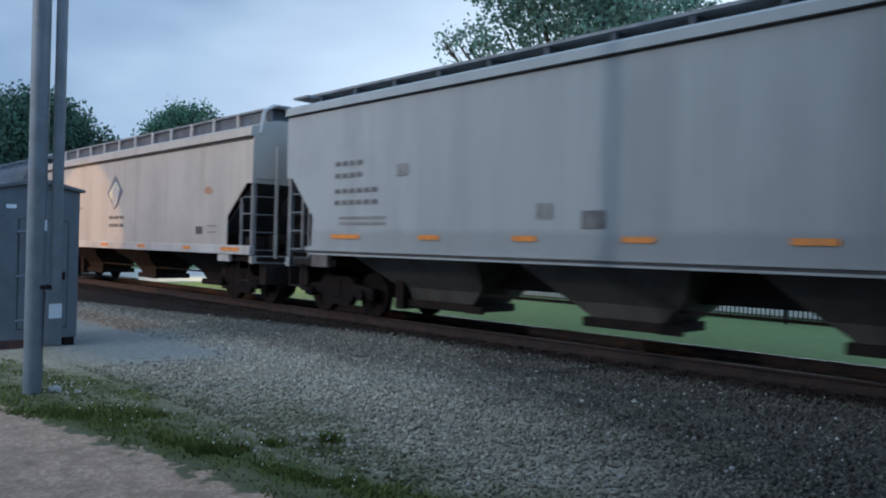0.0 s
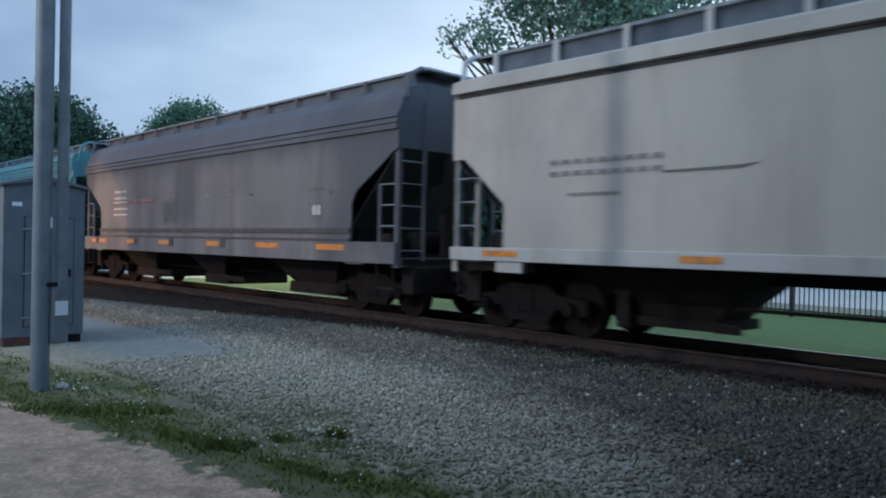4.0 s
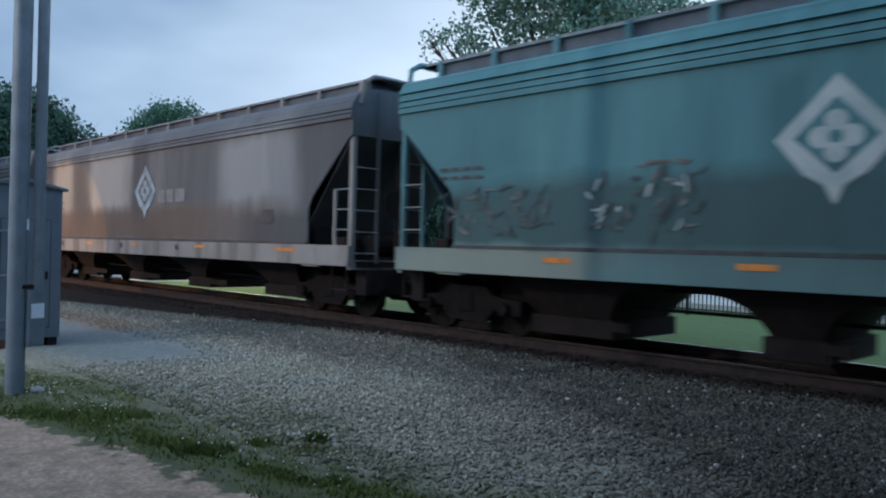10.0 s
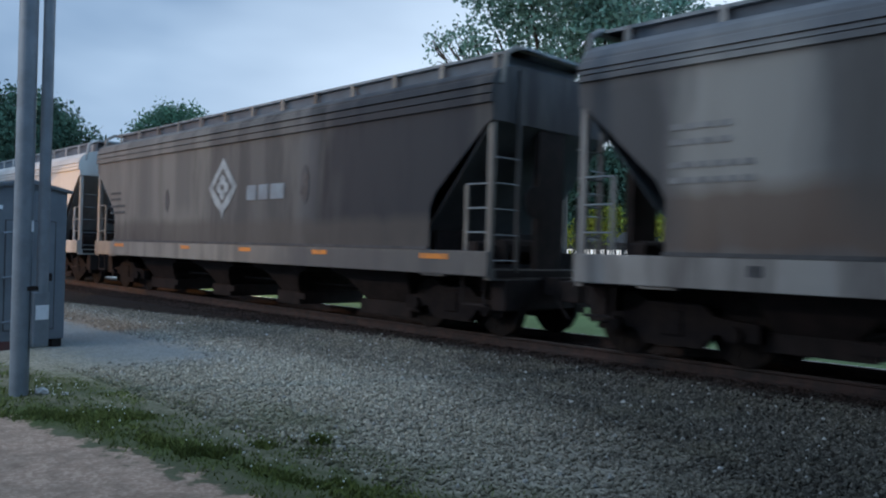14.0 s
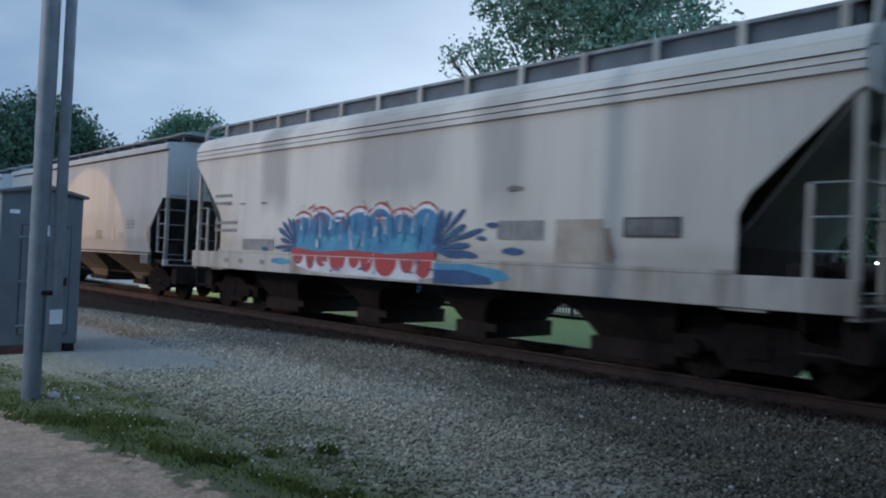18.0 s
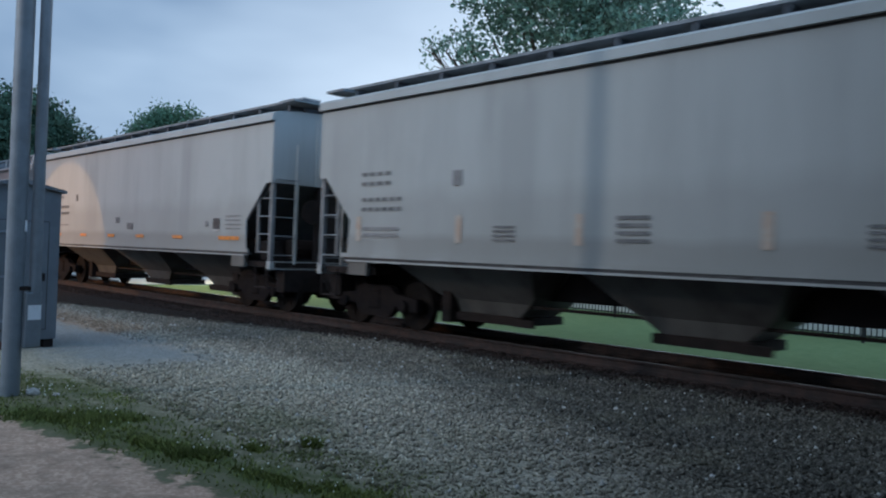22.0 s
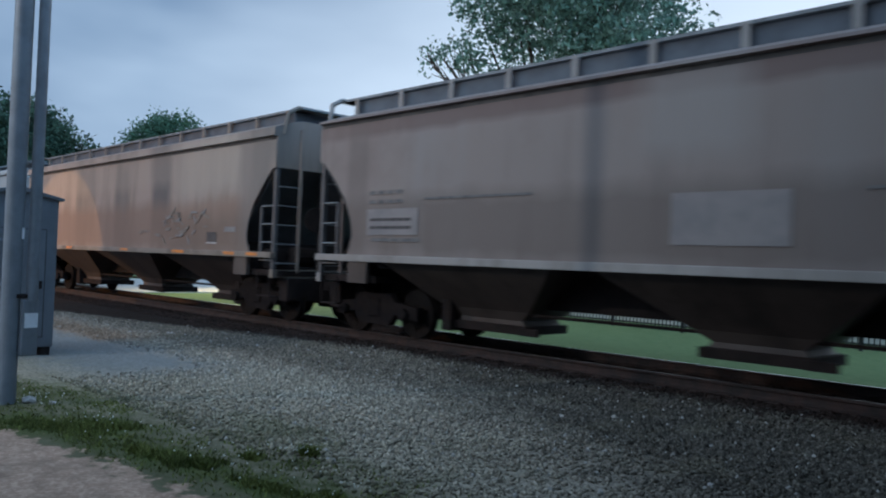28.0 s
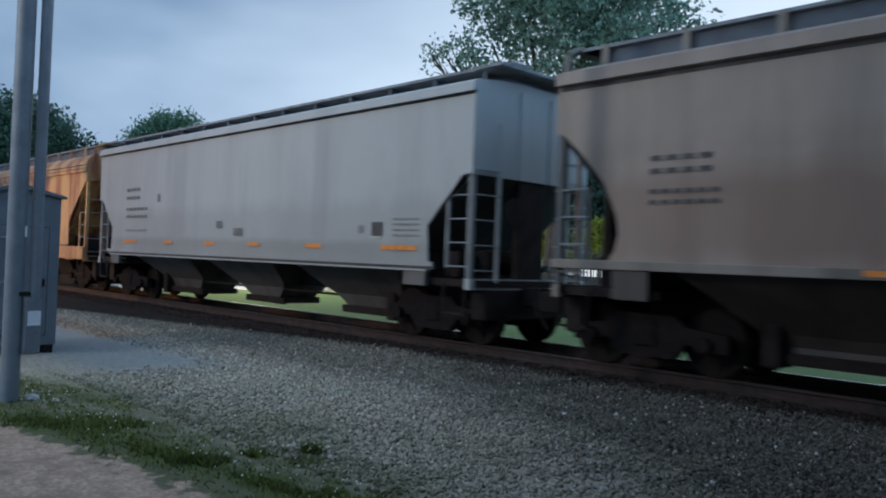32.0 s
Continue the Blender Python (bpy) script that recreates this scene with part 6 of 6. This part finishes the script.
def house(x, y, turn, w, d, h, label):
    hs = thing("house", pose(x, y, 0, 0, 0, turn), label, "house", "houses across the road")
    part("wall", boxed(-w / 2, w / 2, -d / 2, d / 2, 0, h), SIDING, hs)
    part("roof", sweep([(-d / 2 - 0.5, h - 0.05), (0, h + d * 0.28), (d / 2 + 0.5, h - 0.05), (d / 2 + 0.5, h - 0.22), (-d / 2 - 0.5, h - 0.22)], -w / 2 - 0.4, w / 2 + 0.4), ROOFING, hs)
    for k in (-0.32, 0.30):
        win = part("window", boxed(k * w - 0.5, k * w + 0.5, -d / 2 - 0.03, -d / 2, 1.0, 2.2), GLASS_DARK, hs)
        part("frame", boxed(k * w - 0.58, k * w + 0.58, -d / 2 - 0.05, -d / 2 - 0.032, 0.92, 0.99), STRIP, win)
        part("frame", boxed(k * w - 0.58, k * w + 0.58, -d / 2 - 0.05, -d / 2 - 0.032, 2.21, 2.28), STRIP, win)
    part("door", boxed(-0.45, 0.45, -d / 2 - 0.03, -d / 2, 0.1, 2.1), ROOFING, hs)


house(-58, 36, 20, 12, 8, 3.0, "pale single-storey house with a dark shingle roof")
house(-66, 27, 20, 10, 8, 3.0, "pale single-storey house with a dark shingle roof")


def parked_car(x, y, turn, material, label):
    c = thing("parked_car", pose(x, y, 0.012, 0, 0, turn), label, "car", "cars parked by the road")
    part("body", prism([(-2.1, 0.35), (-2.15, 0.75), (-1.2, 0.92), (-0.6, 1.42), (0.9, 1.44), (1.6, 0.98), (2.15, 0.85), (2.15, 0.35)], -0.85, 0.85), material, c)
    part("side_window", prism([(-1.05, 0.95), (-0.55, 1.36), (0.85, 1.38), (1.35, 0.98)], -0.862, -0.852), GLASS_DARK, c)
    for wx in (-1.35, 1.35):
        for s in (-1, 1):
            wheel = part("wheel", tube((wx, s * 0.70, 0.32), (wx, s * 0.88, 0.32), 0.32, 18), BLACKISH, c)
            part("rim", tube((wx, s * 0.872, 0.32), (wx, s * 0.892, 0.32), 0.18, 12), GALV, wheel)
    part("headlight", boxed(2.1, 2.17, -0.75, -0.45, 0.62, 0.75), PAPER, c)


CAR_PALE = shade("car_cream_paint", (0.24, 0.21, 0.18), 0.3)
parked_car(-15.6, 37.5, 0, CAR_PALE, "beige sedan parked across the road")
parked_car(-30.4, 37.8, 0, shade("car_silver_paint", (0.18, 0.18, 0.19), 0.3, 0.5), "grey sedan parked across the road")


def build_storefront():
    s = thing("storefront", pose(-30.0, 44.0, 0), "long low building with a glowing white band and one orange window", "building")
    part("wall", boxed(-7.0, 6.5, 0.05, 4.0, 0, 2.5), ROOFING, s)
    part("roof", sweep([(-0.3, 2.5), (2.0, 3.3), (4.3, 2.5)], -7.3, 6.8), ROOFING, s)
    # glowing panes stand in for a pale band lit from outside
    pale = glow("white_band_glow", (1.0, 0.90, 0.78), 0.75)
    for k in range(8):
        x = -6.7 + 1.36 * k
        win = part("window", boxed(x, x + 1.2, 0.0, 0.047, 1.0, 2.0), pale, s, "glowing pane in place of a pale lit band")
        for z in (0.93, 2.0):
            part("frame", boxed(x - 0.06, x + 1.26, -0.04, 0.046, z, z + 0.07), FENCE, win)
        part("mullion", boxed(x + 0.57, x + 0.63, -0.03, -0.002, 1.0, 2.0), FENCE, win)
    low = part("window", boxed(4.25, 6.25, 0.0, 0.047, 0.86, 1.52), glow("orange_window_glow", (1.0, 0.42, 0.07), 0.95), s, "lit orange window")
    part("frame", boxed(4.2, 6.3, -0.04, 0.046, 1.525, 1.60), FENCE, low)
    sign = part("sign_board", boxed(4.95, 5.35, -0.9, -0.84, 2.35, 3.0), STRIP, s, "white sign board")
    part("sign_post", boxed(5.12, 5.18, -0.9, -0.85, 0.0, 2.345), FENCE, sign)


build_storefront()


def build_carport():
    # assumed carport that carries a glowing strip in place of a lit edge
    c = thing("carport", pose(-20.5, 40.5, 0), "open dark carport, assumed, with a glowing strip for a lit edge", "carport")
    part("roof", boxed(-4.2, 4.2, -1.6, 1.6, 2.32, 2.44, 0.01), ROOFING, c)
    for x in (-4.0, -1.3, 1.4, 4.0):
        for y in (-1.4, 1.4):
            part("post", boxed(x - 0.06, x + 0.06, y - 0.06, y + 0.06, 0, 2.33), ROOFING, c)
    part("fascia", boxed(-4.2, 4.2, -1.64, -1.602, 2.05, 2.44), ROOFING, c)
    part("lit_strip", boxed(-0.7, 2.2, -1.70, -1.645, 2.10, 2.34), glow("lit_strip_glow", (1.0, 0.80, 0.56), 0.42), c, "glowing strip in place of a warm lit edge")


def build_garden_lamp(x, y, top):
    g = thing("garden_lamp", pose(x, y, 0), "small post lamp with a glowing white globe", "lamp post", "lamps behind the fence")
    part("post", tube((0, 0, 0), (0, 0, top - 0.08), 0.04, 10), FENCE, g)
    ball = bmesh.new()
    bmesh.ops.create_icosphere(ball, subdivisions=2, radius=0.10)
    part("globe", ball, GLOBE, g, "glowing white globe", pose(0, 0, top))


GLOBE = glow("globe_glow", (0.95, 1.0, 0.95), 5.0)
build_carport()
build_garden_lamp(-21.8, 38.6, 2.72)
build_garden_lamp(-12.9, 39.8, 2.50)


# ---- plants and litter by the drive ----
def blades(rng, centres, radii, counts, height, material, name, label):
    """Grass in tufts: narrow bent triangles."""
    pts, hs = [], []
    for (cx, cy), r, c, h in zip(centres, radii, counts, height):
        a, d = rng.random(c) * math.tau, r * np.sqrt(rng.random(c))
        pts.append(np.stack([cx + d * np.cos(a) * 1.5, cy + d * np.sin(a) * 0.8], -1))
        hs.append(h * (0.4 + 0.8 * rng.random(c)))
    p, h = np.concatenate(pts), np.concatenate(hs)
    n = len(p)
    a = rng.random(n) * math.tau
    w = 0.006 + 0.004 * rng.random(n)
    lean = rng.standard_normal((n, 2)) * 0.6 * h[:, None]
    z = np.zeros(n)
    one = np.stack([p[:, 0] - w * np.cos(a), p[:, 1] - w * np.sin(a), z], -1)
    two = np.stack([p[:, 0] + w * np.cos(a), p[:, 1] + w * np.sin(a), z], -1)
    tip = np.stack([p[:, 0] + lean[:, 0], p[:, 1] + lean[:, 1], h], -1)
    v = np.stack([one, two, tip], 1).reshape(-1, 3)
    ob = new(name, heap(name, v, np.arange(3 * n).reshape(-1, 3), material))
    return tagged(ob, label, "grass", kind="stuff")


def build_grass():
    rng = np.random.default_rng(12)
    cs, rs, ns, hs = [], [], [], []
    for k in range(420):
        x = -14.0 + 11.0 * rng.random()
        y = 0.14 * x + 3.5 + 1.3 * rng.random() ** 1.4
        cs.append((x, y)), rs.append(0.08 + 0.12 * rng.random()), ns.append(16), hs.append(0.035)
    # stretches of thicker grass: two ends, spread, blades for each of twelve tufts, height
    for x0, y0, x1, y1, r, c, h in ((-8.3, 2.2, -7.5, 3.3, 0.20, 260, 0.06), (-8.0, 2.5, -7.5, 3.1, 0.12, 300, 0.07), (-6.5, 2.85, -5.75, 3.2, 0.12, 240, 0.07), (-6.05, 2.95, -5.7, 3.1, 0.07, 200, 0.09),
                                   (-5.3, 3.05, -3.9, 3.5, 0.16, 260, 0.05), (-10.6, 2.9, -8.4, 3.7, 0.34, 170, 0.03), (-11.5, 2.2, -8.6, 2.3, 0.25, 200, 0.05), (-7.6, 2.75, -6.7, 2.9, 0.18, 130, 0.05),
                                   (-5.85, 3.46, -5.72, 3.55, 0.06, 50, 0.08), (-5.62, 3.92, -5.54, 3.98, 0.05, 90, 0.12), (-7.6, 1.2, -6.4, 1.3, 0.25, 120, 0.04)):
        for k in range(12):
            f = (k + rng.random()) / 12
            cs.append((x0 + (x1 - x0) * f + 0.5 * r * rng.normal(), y0 + (y1 - y0) * f + 0.5 * r * rng.normal()))
            rs.append(r * (0.5 + 0.7 * rng.random())), ns.append(int(c * 0.4)), hs.append(h * 0.75)
    blades(rng, cs, rs, ns, hs, BLADE, "grass_tufts", "patchy green grass and clover beside the drive")
    n = 130
    spots = [(-5.9, 3.25, 0.5), (-4.6, 3.35, 0.5), (-7.6, 2.95, 0.7), (-5.6, 3.9, 0.25), (-9.0, 2.9, 0.5)]
    octa = np.array([(1, 0, 0), (0, 1, 0), (-1, 0, 0), (0, -1, 0), (0, 0, 1), (0, 0, -1)], float) * 0.009
    tri = np.array([(0, 1, 4), (1, 2, 4), (2, 3, 4), (3, 0, 4), (1, 0, 5), (2, 1, 5), (3, 2, 5), (0, 3, 5)])
    pick = rng.integers(0, len(spots), n)
    c = np.array([(spots[i][0] + rng.normal() * spots[i][2] * 0.6, spots[i][1] + rng.normal() * spots[i][2] * 0.3, 0.06 + 0.03 * rng.random()) for i in pick])
    v = (octa[None] * (0.6 + 0.7 * rng.random((n, 1, 1))) + c[:, None]).reshape(-1, 3)
    f = (tri[None] + 6 * np.arange(n)[:, None, None]).reshape(-1, 3)
    tagged(new("clover_flowers", heap("clover_flowers", v, f, CLOVER)), "small white clover flowers in the grass", "flowers", kind="stuff")


build_grass()


def rock(x, y, r, seed, material):
    rng = random.Random(seed)
    bm = bmesh.new()
    bmesh.ops.create_icosphere(bm, subdivisions=2, radius=r)
    for v in bm.verts:
        v.co *= 1 + 0.35 * (noise.noise(v.co * (1.7 / r) + Vector((seed, 0, 0))))
        v.co.z *= 0.6
    ob = part("rock", bm, material, None, "", pose(x, y, land(x, y) + r * 0.35, 0, 0, rng.random() * 360))
    return tagged(ob, "pale rough rock lying on the ground", "rock", "loose pale rocks")


PALE_ROCK = shade("pale_rock", (0.48, 0.47, 0.46), 0.9, 0.0, (0.3, 0.3, 0.3), 14.0, bump=0.4)
for k, (x, y, r) in enumerate(((-9.24, 2.83, 0.075), (-9.0, 3.0, 0.04), (-5.35, 4.0, 0.03), (-5.75, 3.95, 0.03), (-3.6, 7.3, 0.03), (-5.6, 7.6, 0.028), (-2.95, 6.0, 0.025), (-4.4, 7.9, 0.026))):
    rock(x, y, r, k + 1, PALE_ROCK)


def motions():
    """The whole train rolls by from the crossing towards the camera's right; wheels turn with it."""
    beats = [0.0, 4.0, 8.0, 12.0, 16.0, 20.0, 24.0, 28.0, 32.0]
    for car in CARS:
        u = car["u"]
        walk(car, [(t, pose(u + travel(t), TRACK_Y, RAIL_Z)) for t in beats])
    for wheel, x in ROLLING:
        rows = []
        for k in range(321):
            t = k / 10
            rows.append((t, pose(x, 0, 0.457) @ Matrix.Rotation(travel(t) / 0.457, 4, "Y")))
        walk(wheel, rows)


motions()
